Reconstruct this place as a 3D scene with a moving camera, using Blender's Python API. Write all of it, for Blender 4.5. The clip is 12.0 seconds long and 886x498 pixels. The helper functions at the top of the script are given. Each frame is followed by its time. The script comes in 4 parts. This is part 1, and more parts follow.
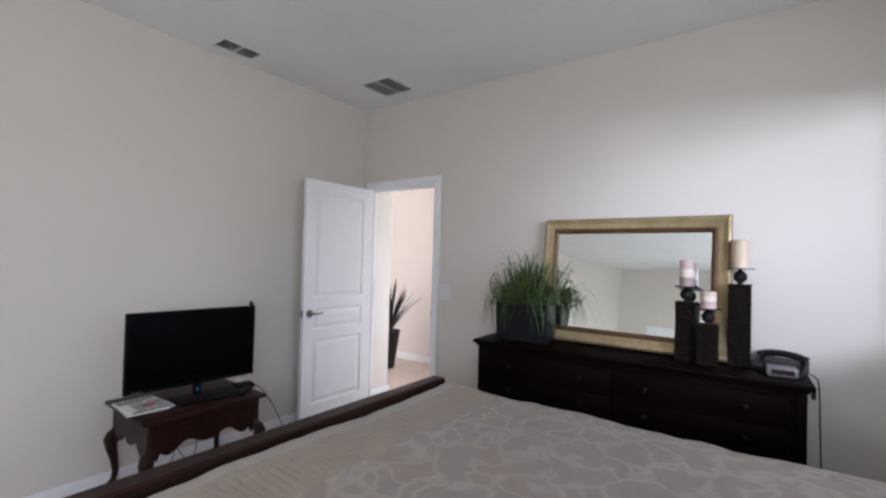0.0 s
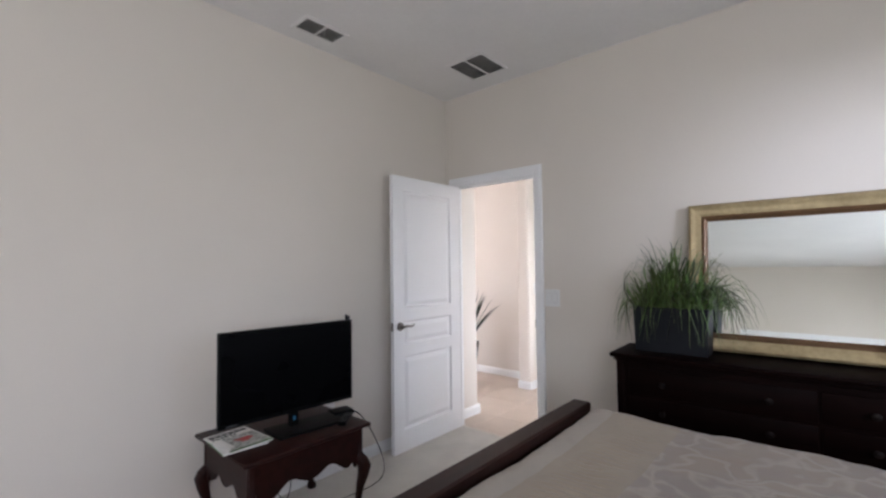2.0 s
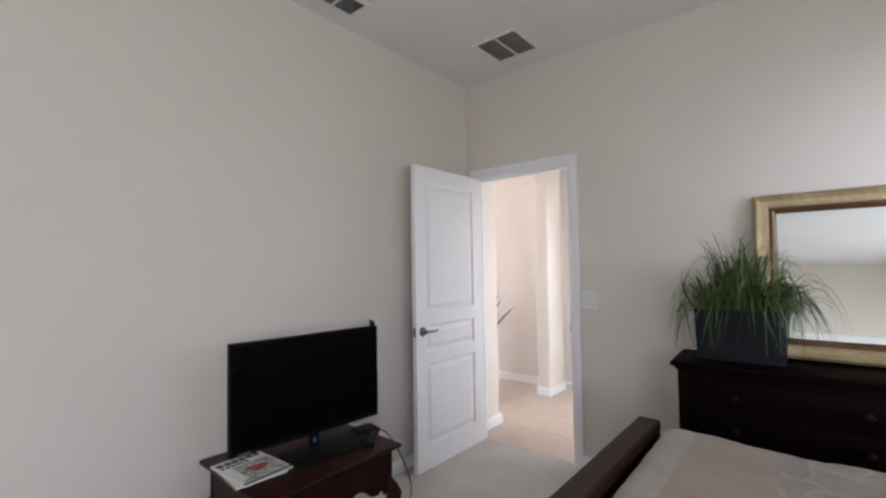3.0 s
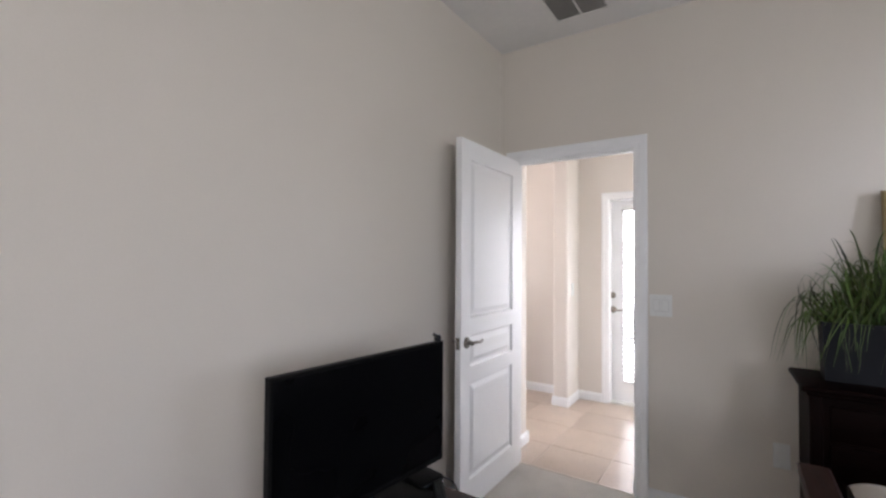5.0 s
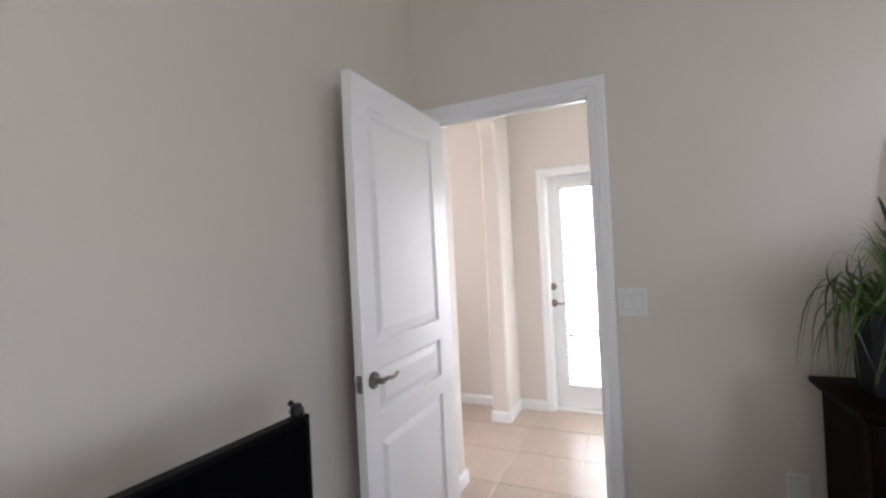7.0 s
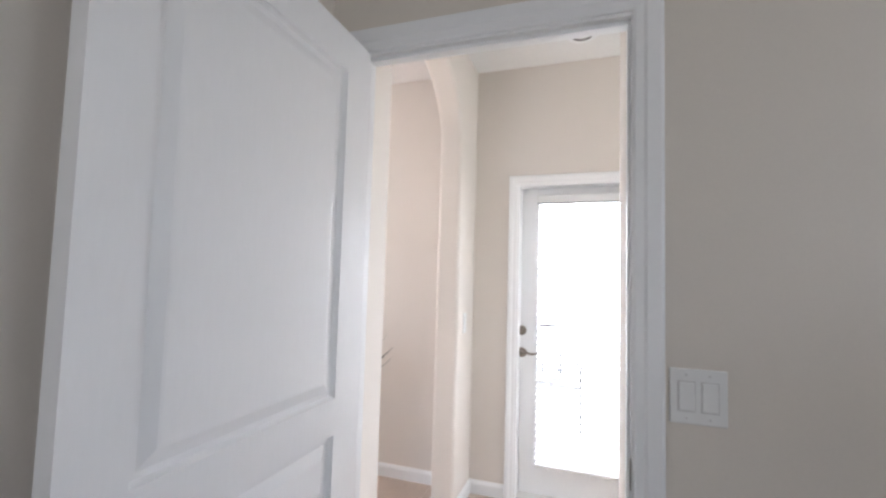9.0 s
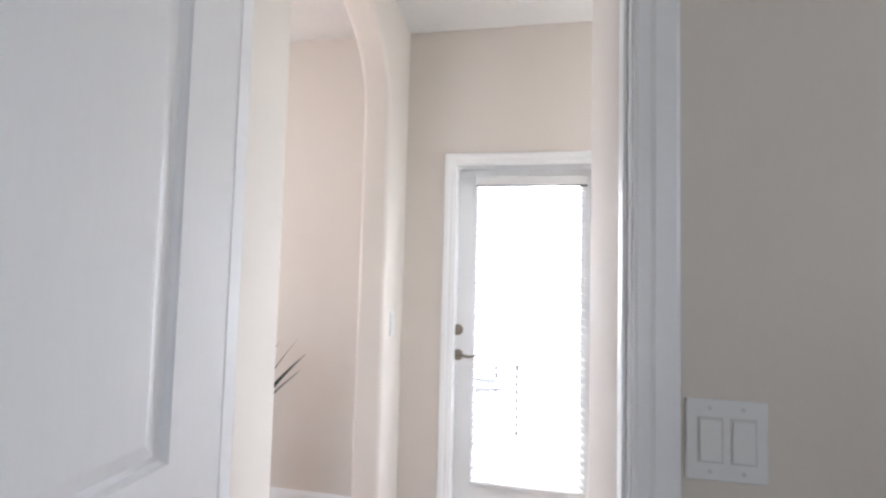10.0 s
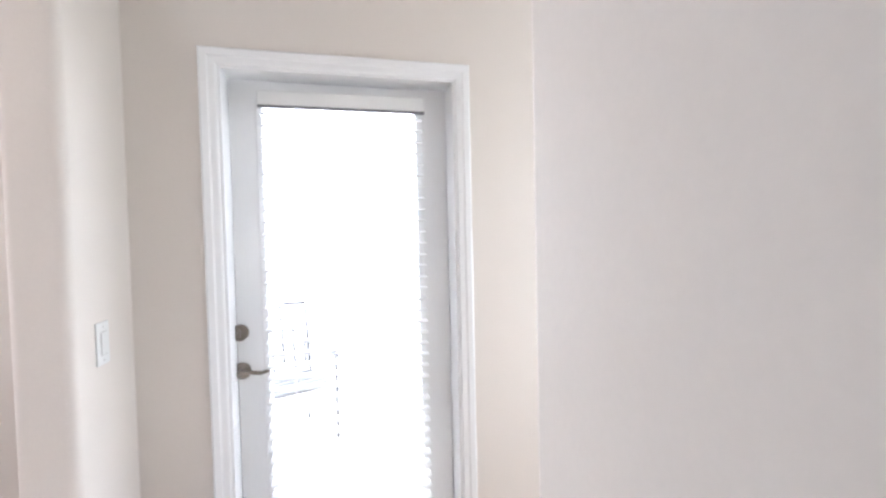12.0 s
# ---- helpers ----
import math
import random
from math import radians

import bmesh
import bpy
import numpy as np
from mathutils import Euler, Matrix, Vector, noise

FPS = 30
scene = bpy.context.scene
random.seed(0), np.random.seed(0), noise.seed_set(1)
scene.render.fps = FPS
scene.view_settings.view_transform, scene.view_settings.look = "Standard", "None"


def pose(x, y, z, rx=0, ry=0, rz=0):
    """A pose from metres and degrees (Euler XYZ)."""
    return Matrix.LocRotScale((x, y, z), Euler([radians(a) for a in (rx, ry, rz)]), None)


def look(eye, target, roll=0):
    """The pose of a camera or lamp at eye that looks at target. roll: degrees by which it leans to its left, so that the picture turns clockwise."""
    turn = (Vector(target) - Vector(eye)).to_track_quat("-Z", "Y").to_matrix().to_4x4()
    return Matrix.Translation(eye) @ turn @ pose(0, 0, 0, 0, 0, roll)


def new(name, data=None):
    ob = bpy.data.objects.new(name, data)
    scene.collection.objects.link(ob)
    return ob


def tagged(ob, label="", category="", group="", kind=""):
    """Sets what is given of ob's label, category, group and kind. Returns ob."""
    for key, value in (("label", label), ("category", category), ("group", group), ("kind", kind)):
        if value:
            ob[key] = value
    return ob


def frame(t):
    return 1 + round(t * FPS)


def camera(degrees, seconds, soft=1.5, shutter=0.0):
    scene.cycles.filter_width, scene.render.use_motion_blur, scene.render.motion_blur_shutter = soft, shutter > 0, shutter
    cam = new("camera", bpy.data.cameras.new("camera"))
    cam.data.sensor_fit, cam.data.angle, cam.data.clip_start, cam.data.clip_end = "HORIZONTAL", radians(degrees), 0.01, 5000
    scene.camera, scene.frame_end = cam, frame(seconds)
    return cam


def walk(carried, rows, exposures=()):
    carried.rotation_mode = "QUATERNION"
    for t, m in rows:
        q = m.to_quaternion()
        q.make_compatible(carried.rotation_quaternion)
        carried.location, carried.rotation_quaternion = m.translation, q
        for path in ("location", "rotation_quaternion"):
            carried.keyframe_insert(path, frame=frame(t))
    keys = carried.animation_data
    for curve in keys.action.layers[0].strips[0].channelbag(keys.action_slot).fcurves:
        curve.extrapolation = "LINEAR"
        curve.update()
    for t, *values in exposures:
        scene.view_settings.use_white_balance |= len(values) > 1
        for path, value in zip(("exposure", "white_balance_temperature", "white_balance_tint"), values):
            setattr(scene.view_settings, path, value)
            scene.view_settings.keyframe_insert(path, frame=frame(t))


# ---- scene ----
cam = camera(90.3, 12.0, soft=2.5)
PATH = [
    (0, (-0.512, 1.531, 1.417), (-1.691, 3.146, 1.458), 1.5),
    (0.5, (-0.664, 1.525, 1.421), (-1.906, 3.093, 1.467), 1.4),
    (1, (-0.81, 1.526, 1.414), (-2.097, 3.056, 1.476), 0.8),
    (1.5, (-0.98, 1.556, 1.388), (-2.296, 3.061, 1.461), 0.1),
    (2, (-1.163, 1.595, 1.374), (-2.476, 3.102, 1.448), -0.7),
    (2.5, (-1.323, 1.649, 1.364), (-2.626, 3.164, 1.438), -1.3),
    (3, (-1.538, 1.665, 1.367), (-2.821, 3.197, 1.442), -0.9),
    (3.5, (-1.726, 1.657, 1.357), (-2.994, 3.201, 1.444), -0.3),
    (3.7, (-1.794, 1.652, 1.352), (-3.059, 3.197, 1.445), -0.1),
    (5.3, (-2.408, 1.833, 1.382), (-3.47, 3.527, 1.415), 0.1),
    (5.5, (-2.463, 1.895, 1.383), (-3.491, 3.611, 1.405), -0.3),
    (6, (-2.544, 2.072, 1.393), (-3.489, 3.834, 1.397), -1.65),
    (6.5, (-2.616, 2.283, 1.378), (-3.47, 4.092, 1.379), -2.5),
    (6.7, (-2.616, 2.364, 1.377), (-3.455, 4.179, 1.384), -2.9),
    (8.5, (-2.838, 3.155, 1.379), (-3.549, 5.021, 1.495), 0.6),
    (9, (-2.903, 3.394, 1.384), (-3.552, 5.282, 1.506), 1.6),
    (9.5, (-2.953, 3.604, 1.383), (-3.483, 5.529, 1.497), 2.2),
    (10, (-2.994, 3.783, 1.375), (-3.344, 5.749, 1.478), 1.5),
    (10.5, (-3.018, 3.970, 1.377), (-3.130, 5.966, 1.439), 0.3),
    (11, (-3.038, 4.176, 1.390), (-2.917, 6.172, 1.388), -0.9),
    (11.5, (-3.034, 4.386, 1.400), (-2.719, 6.361, 1.352), -1.0),
    (12, (-2.993, 4.569, 1.388), (-2.521, 6.511, 1.327), -1.3),
]
walk(cam, [(t, look(eye, target, roll)) for t, eye, target, roll in PATH], exposures=[(0.0, 0.87, 5830, 15.5), (2.5, 0.89, 6010, 15.5), (5.5, 0.86, 6090, 16), (8.5, 0.76, 5990, 14), (12.0, 0.70, 5750, 13)])

# ---- world, sun, large lights ----
world = bpy.data.worlds.new("world")
scene.world = world
world.use_nodes = True
_nt = world.node_tree
_bg = _nt.nodes["Background"]
_sky = _nt.nodes.new("ShaderNodeTexSky")
_sky.sky_type = "NISHITA"
_sky.sun_disc = False
_sky.sun_elevation = radians(50)
_sky.sun_rotation = radians(285)
_nt.links.new(_sky.outputs[0], _bg.inputs[0])
_bg.inputs[1].default_value = 0.15


def lamp(name, kind, power, color, m, size=(1, 1), angle=0.5):
    data = bpy.data.lights.new(name, kind)
    data.energy, data.color = power, color
    if kind == "AREA":
        data.shape, data.size, data.size_y = "RECTANGLE", size[0], size[1]
    if kind == "SUN":
        data.angle = radians(angle)
    ob = new(name, data)
    ob.matrix_world = m
    return ob


SUN_DIR = Vector((math.sin(radians(285)) * math.cos(radians(50)), math.cos(radians(285)) * math.cos(radians(50)), math.sin(radians(50))))
lamp("sun", "SUN", 5.0, (1.0, 0.95, 0.88), look(SUN_DIR * 30, (0, 0, 0)))
LIVING_W = -8.5
# daylight entering by the bedroom's east window and the living room's south window
lamp("daylight_east", "AREA", 3.5, (0.94, 0.955, 1.0), look((0.44, 3.27, 1.75), (-5, 4.7, 1.5)), (1.25, 0.9)).data.spread = radians(150)
# the brightest part of the eastern sky, outside that window: it falls aslant on the north wall under the window's head
lamp("bright_sky_east", "AREA", 9.5, (0.86, 0.90, 1.0), look((2.4, 1.2, 2.30), (0.5, 3.1, 1.80)), (0.6, 0.6)).data.spread = radians(60)
# fill lamp in an added second east window, brightening the south and west walls
lamp("fill_east_south", "AREA", 23, (0.97, 0.96, 0.98), look((0.44, 0.35, 1.5), (-5, 0.9, 1.2)), (1.4, 1.2))
# fill lamp in a south window that is added, not known to exist
lamp("fill_south", "AREA", 10, (0.96, 0.98, 1.0), look((-1.45, -2.0, 1.13), (-1.7, 5, 1.3)), (1.45, 0.74))
lamp("daylight_living", "AREA", 22, (0.97, 0.97, 1.0), look((-6.7, 0.51, 1.35), (-5.2, 6, 1.3)), (1.5, 1.9))
lamp("daylight_living_north", "AREA", 48, (0.97, 0.97, 1.0), look((-6.8, 6.22, 1.15), (-6.0, 0, 1.15)), (2.3, 2.0))
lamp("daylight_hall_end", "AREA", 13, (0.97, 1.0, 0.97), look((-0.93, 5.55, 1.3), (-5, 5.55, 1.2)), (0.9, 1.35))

# ---- materials ----


def material(name, base, rough=0.6, vary=0.06, scale=6.0, grain=60.0, bump=0.1, metal=0.0, second=None, detail=4.0, stretch=(1, 1, 1), coat=0.0, spec=0.5, height=0.002, per_piece=0.0, sheen=0.0, per_island=0.0):
    """A node material: two scales of colour variation, roughness variation and fine relief."""
    m = bpy.data.materials.new(name)
    m.use_nodes = True
    nt = m.node_tree
    n, l = nt.nodes, nt.links
    b = n["Principled BSDF"]
    tc = n.new("ShaderNodeTexCoord")
    mp = n.new("ShaderNodeMapping")
    mp.inputs["Scale"].default_value = stretch
    l.new(tc.outputs["Object"], mp.inputs[0])
    big = n.new("ShaderNodeTexNoise")
    big.inputs["Scale"].default_value = scale
    big.inputs["Detail"].default_value = detail
    l.new(mp.outputs[0], big.inputs["Vector"])
    fine = n.new("ShaderNodeTexNoise")
    fine.inputs["Scale"].default_value = grain
    fine.inputs["Detail"].default_value = 3.0
    l.new(mp.outputs[0], fine.inputs["Vector"])
    ramp = n.new("ShaderNodeMix")
    ramp.data_type = "RGBA"
    dark = tuple(c * (1 - vary * 2) for c in base)
    light = tuple(min(1.0, c * (1 + vary)) for c in base)
    ramp.inputs[6].default_value = (*(second or dark), 1)
    ramp.inputs[7].default_value = (*light, 1)
    add = n.new("ShaderNodeMath")
    add.operation = "MULTIPLY_ADD"
    add.inputs[1].default_value = 0.35
    l.new(fine.outputs["Fac"], add.inputs[0])
    sub = n.new("ShaderNodeMath")
    sub.operation = "MULTIPLY"
    sub.inputs[1].default_value = 0.65
    l.new(big.outputs["Fac"], sub.inputs[0])
    l.new(sub.outputs[0], add.inputs[2])
    widen = n.new("ShaderNodeMapRange")
    widen.inputs[1].default_value, widen.inputs[2].default_value = 0.3, 0.7
    l.new(add.outputs[0], widen.inputs[0])
    l.new(widen.outputs[0], ramp.inputs[0])
    out = ramp.outputs[2]
    if per_piece:
        info = n.new("ShaderNodeObjectInfo")
        hsv = n.new("ShaderNodeHueSaturation")
        mr = n.new("ShaderNodeMapRange")
        mr.inputs[3].default_value, mr.inputs[4].default_value = 1 - per_piece, 1 + per_piece
        l.new(info.outputs["Random"], mr.inputs[0])
        l.new(mr.outputs[0], hsv.inputs["Value"])
        l.new(out, hsv.inputs["Color"])
        out = hsv.outputs[0]
    if per_island:
        geo = n.new("ShaderNodeNewGeometry")
        hs = n.new("ShaderNodeHueSaturation")
        m1 = n.new("ShaderNodeMapRange")
        m1.inputs[3].default_value, m1.inputs[4].default_value = 1 - per_island, 1 + per_island
        m2 = n.new("ShaderNodeMapRange")
        m2.inputs[3].default_value, m2.inputs[4].default_value = 0.46, 0.52
        l.new(geo.outputs["Random Per Island"], m1.inputs[0])
        l.new(geo.outputs["Random Per Island"], m2.inputs[0])
        l.new(m1.outputs[0], hs.inputs["Value"])
        l.new(m2.outputs[0], hs.inputs["Hue"])
        l.new(out, hs.inputs["Color"])
        out = hs.outputs[0]
    l.new(out, b.inputs["Base Color"])
    rr = n.new("ShaderNodeMapRange")
    rr.inputs[3].default_value, rr.inputs[4].default_value = max(0.02, rough - 0.08), min(1, rough + 0.08)
    l.new(fine.outputs["Fac"], rr.inputs[0])
    l.new(rr.outputs[0], b.inputs["Roughness"])
    b.inputs["Metallic"].default_value = metal
    b.inputs["Coat Weight"].default_value = coat
    b.inputs["Coat Roughness"].default_value = 0.15
    b.inputs["Specular IOR Level"].default_value = spec
    if sheen:
        b.inputs["Sheen Weight"].default_value = sheen
        b.inputs["Sheen Roughness"].default_value = 0.5
    if bump:
        bp = n.new("ShaderNodeBump")
        bp.inputs["Strength"].default_value = bump
        bp.inputs["Distance"].default_value = height
        l.new(fine.outputs["Fac"], bp.inputs["Height"])
        l.new(bp.outputs[0], b.inputs["Normal"])
    return m


M_WALL = material("bedroom_wall_paint", (0.705, 0.652, 0.582), 0.75, 0.02, 1.2, 140, 0.12, height=0.0015, spec=0.3)
M_HALLWALL = material("hall_wall_paint", (0.745, 0.69, 0.635), 0.7, 0.02, 1.2, 140, 0.12, height=0.0015, spec=0.3)
M_CEIL = material("ceiling_texture_paint", (0.80, 0.785, 0.77), 0.9, 0.03, 2, 45, 0.35, height=0.003, spec=0.2)
M_TRIM = material("white_trim_paint", (0.86, 0.86, 0.86), 0.35, 0.015, 3, 90, 0.05, height=0.001)
M_DOOR = material("white_door_paint", (0.86, 0.86, 0.86), 0.34, 0.015, 2, 120, 0.12, height=0.001, stretch=(1, 1, 0.15))
M_CARPET = material("cut_pile_carpet", (0.60, 0.56, 0.50), 0.95, 0.08, 5, 260, 0.8, height=0.006, spec=0.1, sheen=0.3)
M_TILE = material("ceramic_floor_tile", (0.54, 0.44, 0.36), 0.3, 0.05, 6, 40, 0.06, height=0.001, per_piece=0.05)
M_GROUT = material("tile_grout", (0.70, 0.63, 0.56), 0.9, 0.08, 10, 120, 0.3)
M_CHERRY = material("dark_cherry_wood", (0.024, 0.0062, 0.0045), 0.42, 0.3, 4, 30, 0.05, stretch=(6, 0.7, 6), second=(0.012, 0.0036, 0.0026), spec=0.2)
M_DRESSER = material("espresso_wood", (0.0060, 0.0021, 0.0017), 0.5, 0.3, 4, 26, 0.05, stretch=(0.7, 6, 6), second=(0.0024, 0.0011, 0.0009), spec=0.035)
M_BEDWOOD = material("bed_mahogany", (0.030, 0.0125, 0.0095), 0.45, 0.3, 4, 26, 0.05, stretch=(6, 0.7, 6), second=(0.013, 0.006, 0.0045), spec=0.2)
M_BLACK = material("black_plastic", (0.008, 0.008, 0.009), 0.4, 0.1, 8, 150, 0.03, spec=0.25)
M_SCREEN = material("dark_screen_panel", (0.002, 0.002, 0.0025), 0.28, 0.05, 5, 2, 0.0, spec=0.10)
M_BEZEL = material("matt_black_bezel", (0.004, 0.004, 0.004), 0.5, 0.1, 8, 60, 0.0, spec=0.10)
M_BRONZE = material("aged_bronze_metal", (0.27, 0.245, 0.22), 0.30, 0.2, 10, 60, 0.05, metal=0.9)
M_NICKEL = material("satin_nickel", (0.30, 0.26, 0.22), 0.32, 0.1, 20, 90, 0.03, metal=1.0)
M_GOLD = material("antique_gold_leaf", (0.40, 0.315, 0.17), 0.42, 0.2, 6, 50, 0.15, metal=0.45, second=(0.25, 0.19, 0.095))
M_GOLDDARK = material("dark_gilt_edge", (0.13, 0.07, 0.03), 0.4, 0.2, 8, 60, 0.1, metal=0.4)
M_IRON = material("black_iron", (0.010, 0.009, 0.009), 0.45, 0.2, 10, 60, 0.1, metal=0.1, spec=0.2)
M_KNOB = material("dark_drawer_knob", (0.009, 0.006, 0.005), 0.5, 0.2, 10, 60, 0.05, spec=0.10)
M_WAX = material("ivory_wax", (0.63, 0.51, 0.37), 0.5, 0.05, 8, 40, 0.05, second=(0.52, 0.41, 0.28))
M_WAXPINK = material("rose_wax", (0.53, 0.42, 0.375), 0.5, 0.08, 14, 40, 0.05, second=(0.48, 0.33, 0.31), stretch=(1, 1, 2.5))
M_WAXPALE = material("pale_cream_wax", (0.74, 0.66, 0.58), 0.5, 0.06, 10, 40, 0.05, second=(0.66, 0.56, 0.48))
M_WAXFOOT = material("mauve_wax", (0.34, 0.25, 0.235), 0.5, 0.08, 14, 40, 0.05)
M_CARVED = material("carved_dark_wood", (0.007, 0.0038, 0.0026), 0.55, 0.6, 40, 70, 0.8, second=(0.0025, 0.0018, 0.0015), spec=0.08, height=0.006, stretch=(1, 1, 0.6))
M_POT = material("slate_planter", (0.008, 0.009, 0.012), 0.6, 0.2, 5, 60, 0.08, spec=0.2)
M_GRASS = material("grass_blade_green", (0.105, 0.165, 0.040), 0.45, 0.35, 9, 30, 0.0, second=(0.012, 0.028, 0.009), per_island=0.85)
M_LEAF = material("dark_sword_leaf", (0.012, 0.019, 0.010), 0.5, 0.3, 9, 30, 0.0, second=(0.006, 0.008, 0.006), spec=0.2)
M_SOIL = material("dark_soil", (0.03, 0.022, 0.016), 0.95, 0.3, 30, 120, 0.6)
M_WHITEPLASTIC = material("white_plastic", (0.76, 0.76, 0.74), 0.35, 0.02, 6, 80, 0.03)
M_SHEET = material("white_cotton_sheet", (0.72, 0.70, 0.66), 0.85, 0.04, 5, 180, 0.2, sheen=0.2)
M_VENT = material("vent_painted_metal", (0.60, 0.58, 0.55), 0.5, 0.05, 6, 60, 0.05)
M_VENTDARK = material("vent_duct_shade", (0.05, 0.047, 0.043), 0.8, 0.1, 6, 60, 0.0)
M_PAPER = material("magazine_paper", (0.80, 0.79, 0.75), 0.35, 0.05, 12, 60, 0.05)
M_PRINTGREY = material("magazine_grey_print", (0.50, 0.51, 0.48), 0.35, 0.4, 60, 60, 0.0, second=(0.12, 0.13, 0.11))
M_RED = material("magazine_red_print", (0.42, 0.035, 0.03), 0.35, 0.15, 20, 60, 0.0)
M_GREEN = material("magazine_green_print", (0.12, 0.20, 0.09), 0.35, 0.2, 20, 60, 0.0)
M_INK = material("dark_print_ink", (0.03, 0.035, 0.035), 0.4, 0.1, 20, 60, 0.0)
M_BLUE = material("blue_sticker", (0.03, 0.16, 0.28), 0.35, 0.1, 20, 60, 0.0)
M_SILVER = material("silver_plastic", (0.17, 0.165, 0.17), 0.4, 0.05, 20, 60, 0.0, metal=0.3)
M_DISPLAY = material("dark_red_display", (0.028, 0.009, 0.010), 0.2, 0.1, 20, 60, 0.0)
M_SCREW = material("painted_screw_head", (0.64, 0.63, 0.61), 0.4, 0.1, 20, 60, 0.0)
M_BLIND = material("white_vinyl_slat", (0.80, 0.80, 0.79), 0.5, 0.02, 6, 60, 0.0)
M_CONCRETE = material("pale_patio_concrete", (0.70, 0.69, 0.67), 0.85, 0.08, 2, 40, 0.3)
M_LAWN = material("lawn_ground", (0.10, 0.15, 0.05), 0.95, 0.3, 1, 20, 0.4)
M_STUCCO = material("pale_stucco", (0.66, 0.62, 0.55), 0.9, 0.05, 2, 60, 0.4)
M_BAND = material("tan_ribbed_cotton", (0.37, 0.31, 0.235), 0.8, 0.05, 6, 200, 0.3, sheen=0.2)
M_ALU = material("weathered_aluminium", (0.11, 0.11, 0.11), 0.5, 0.1, 10, 60, 0.05, metal=0.2)
M_HEM = material("pale_cotton_hem", (0.42, 0.375, 0.315), 0.85, 0.05, 6, 200, 0.3, sheen=0.2)
M_CABLE = material("black_cable", (0.015, 0.015, 0.016), 0.5, 0.1, 20, 60, 0.0)


def mirror_material():
    m = bpy.data.materials.new("silvered_mirror")
    m.use_nodes = True
    b = m.node_tree.nodes["Principled BSDF"]
    b.inputs["Base Color"].default_value = (0.88, 0.93, 0.91, 1)
    b.inputs["Metallic"].default_value, b.inputs["Roughness"].default_value = 1.0, 0.02
    return m


def glass_material():
    m = bpy.data.materials.new("clear_window_glass")
    m.use_nodes = True
    b = m.node_tree.nodes["Principled BSDF"]
    b.inputs["Base Color"].default_value = (0.97, 0.985, 0.98, 1)
    b.inputs["Transmission Weight"].default_value, b.inputs["Roughness"].default_value = 1.0, 0.0
    b.inputs["IOR"].default_value = 1.45
    return m


def comforter_material():
    """Woven damask: grey-beige patches between lighter branching veins, with thread relief."""
    m = bpy.data.materials.new("damask_comforter")
    m.use_nodes = True
    nt = m.node_tree
    n, l = nt.nodes, nt.links
    b = n["Principled BSDF"]
    tc = n.new("ShaderNodeTexCoord")
    warp = n.new("ShaderNodeTexNoise")
    warp.inputs["Scale"].default_value = 5
    l.new(tc.outputs["Object"], warp.inputs["Vector"])
    mix = n.new("ShaderNodeMix")
    mix.data_type = "VECTOR"
    mix.inputs[0].default_value = 0.32
    l.new(tc.outputs["Object"], mix.inputs[4])
    l.new(warp.outputs["Color"], mix.inputs[5])
    vo = n.new("ShaderNodeTexVoronoi")
    vo.feature = "DISTANCE_TO_EDGE"
    vo.inputs["Scale"].default_value = 7.4
    l.new(mix.outputs[1], vo.inputs["Vector"])
    mr = n.new("ShaderNodeMapRange")
    mr.interpolation_type = "SMOOTHSTEP"
    mr.inputs[1].default_value, mr.inputs[2].default_value = 0.0, 0.13
    l.new(vo.outputs["Distance"], mr.inputs[0])
    patch = n.new("ShaderNodeTexNoise")
    patch.inputs["Scale"].default_value = 2.2
    l.new(tc.outputs["Object"], patch.inputs["Vector"])
    pr = n.new("ShaderNodeMapRange")
    pr.inputs[1].default_value, pr.inputs[2].default_value = 0.4, 0.62
    l.new(patch.outputs["Fac"], pr.inputs[0])
    tone = n.new("ShaderNodeMix")
    tone.data_type = "RGBA"
    tone.inputs[6].default_value = (0.30, 0.255, 0.22, 1)
    tone.inputs[7].default_value = (0.335, 0.27, 0.205, 1)
    l.new(pr.outputs[0], tone.inputs[0])
    col = n.new("ShaderNodeMix")
    col.data_type = "RGBA"
    col.inputs[6].default_value = (0.375, 0.325, 0.268, 1)
    l.new(mr.outputs[0], col.inputs[0])
    l.new(tone.outputs[2], col.inputs[7])
    l.new(col.outputs[2], b.inputs["Base Color"])
    rg = n.new("ShaderNodeMapRange")
    rg.inputs[3].default_value, rg.inputs[4].default_value = 0.42, 0.62
    l.new(mr.outputs[0], rg.inputs[0])
    l.new(rg.outputs[0], b.inputs["Roughness"])
    th = n.new("ShaderNodeTexNoise")
    th.inputs["Scale"].default_value = 320
    l.new(tc.outputs["Object"], th.inputs["Vector"])
    sm = n.new("ShaderNodeMath")
    sm.operation = "MULTIPLY_ADD"
    sm.inputs[1].default_value = 0.25
    l.new(th.outputs["Fac"], sm.inputs[0])
    l.new(mr.outputs[0], sm.inputs[2])
    bp = n.new("ShaderNodeBump")
    bp.inputs["Strength"].default_value, bp.inputs["Distance"].default_value = 0.5, 0.004
    bp.invert = True
    l.new(sm.outputs[0], bp.inputs["Height"])
    l.new(bp.outputs[0], b.inputs["Normal"])
    b.inputs["Sheen Weight"].default_value = 0.25
    return m


M_MIRROR, M_GLASS, M_COMFORTER = mirror_material(), glass_material(), comforter_material()

# ---- mesh helpers ----


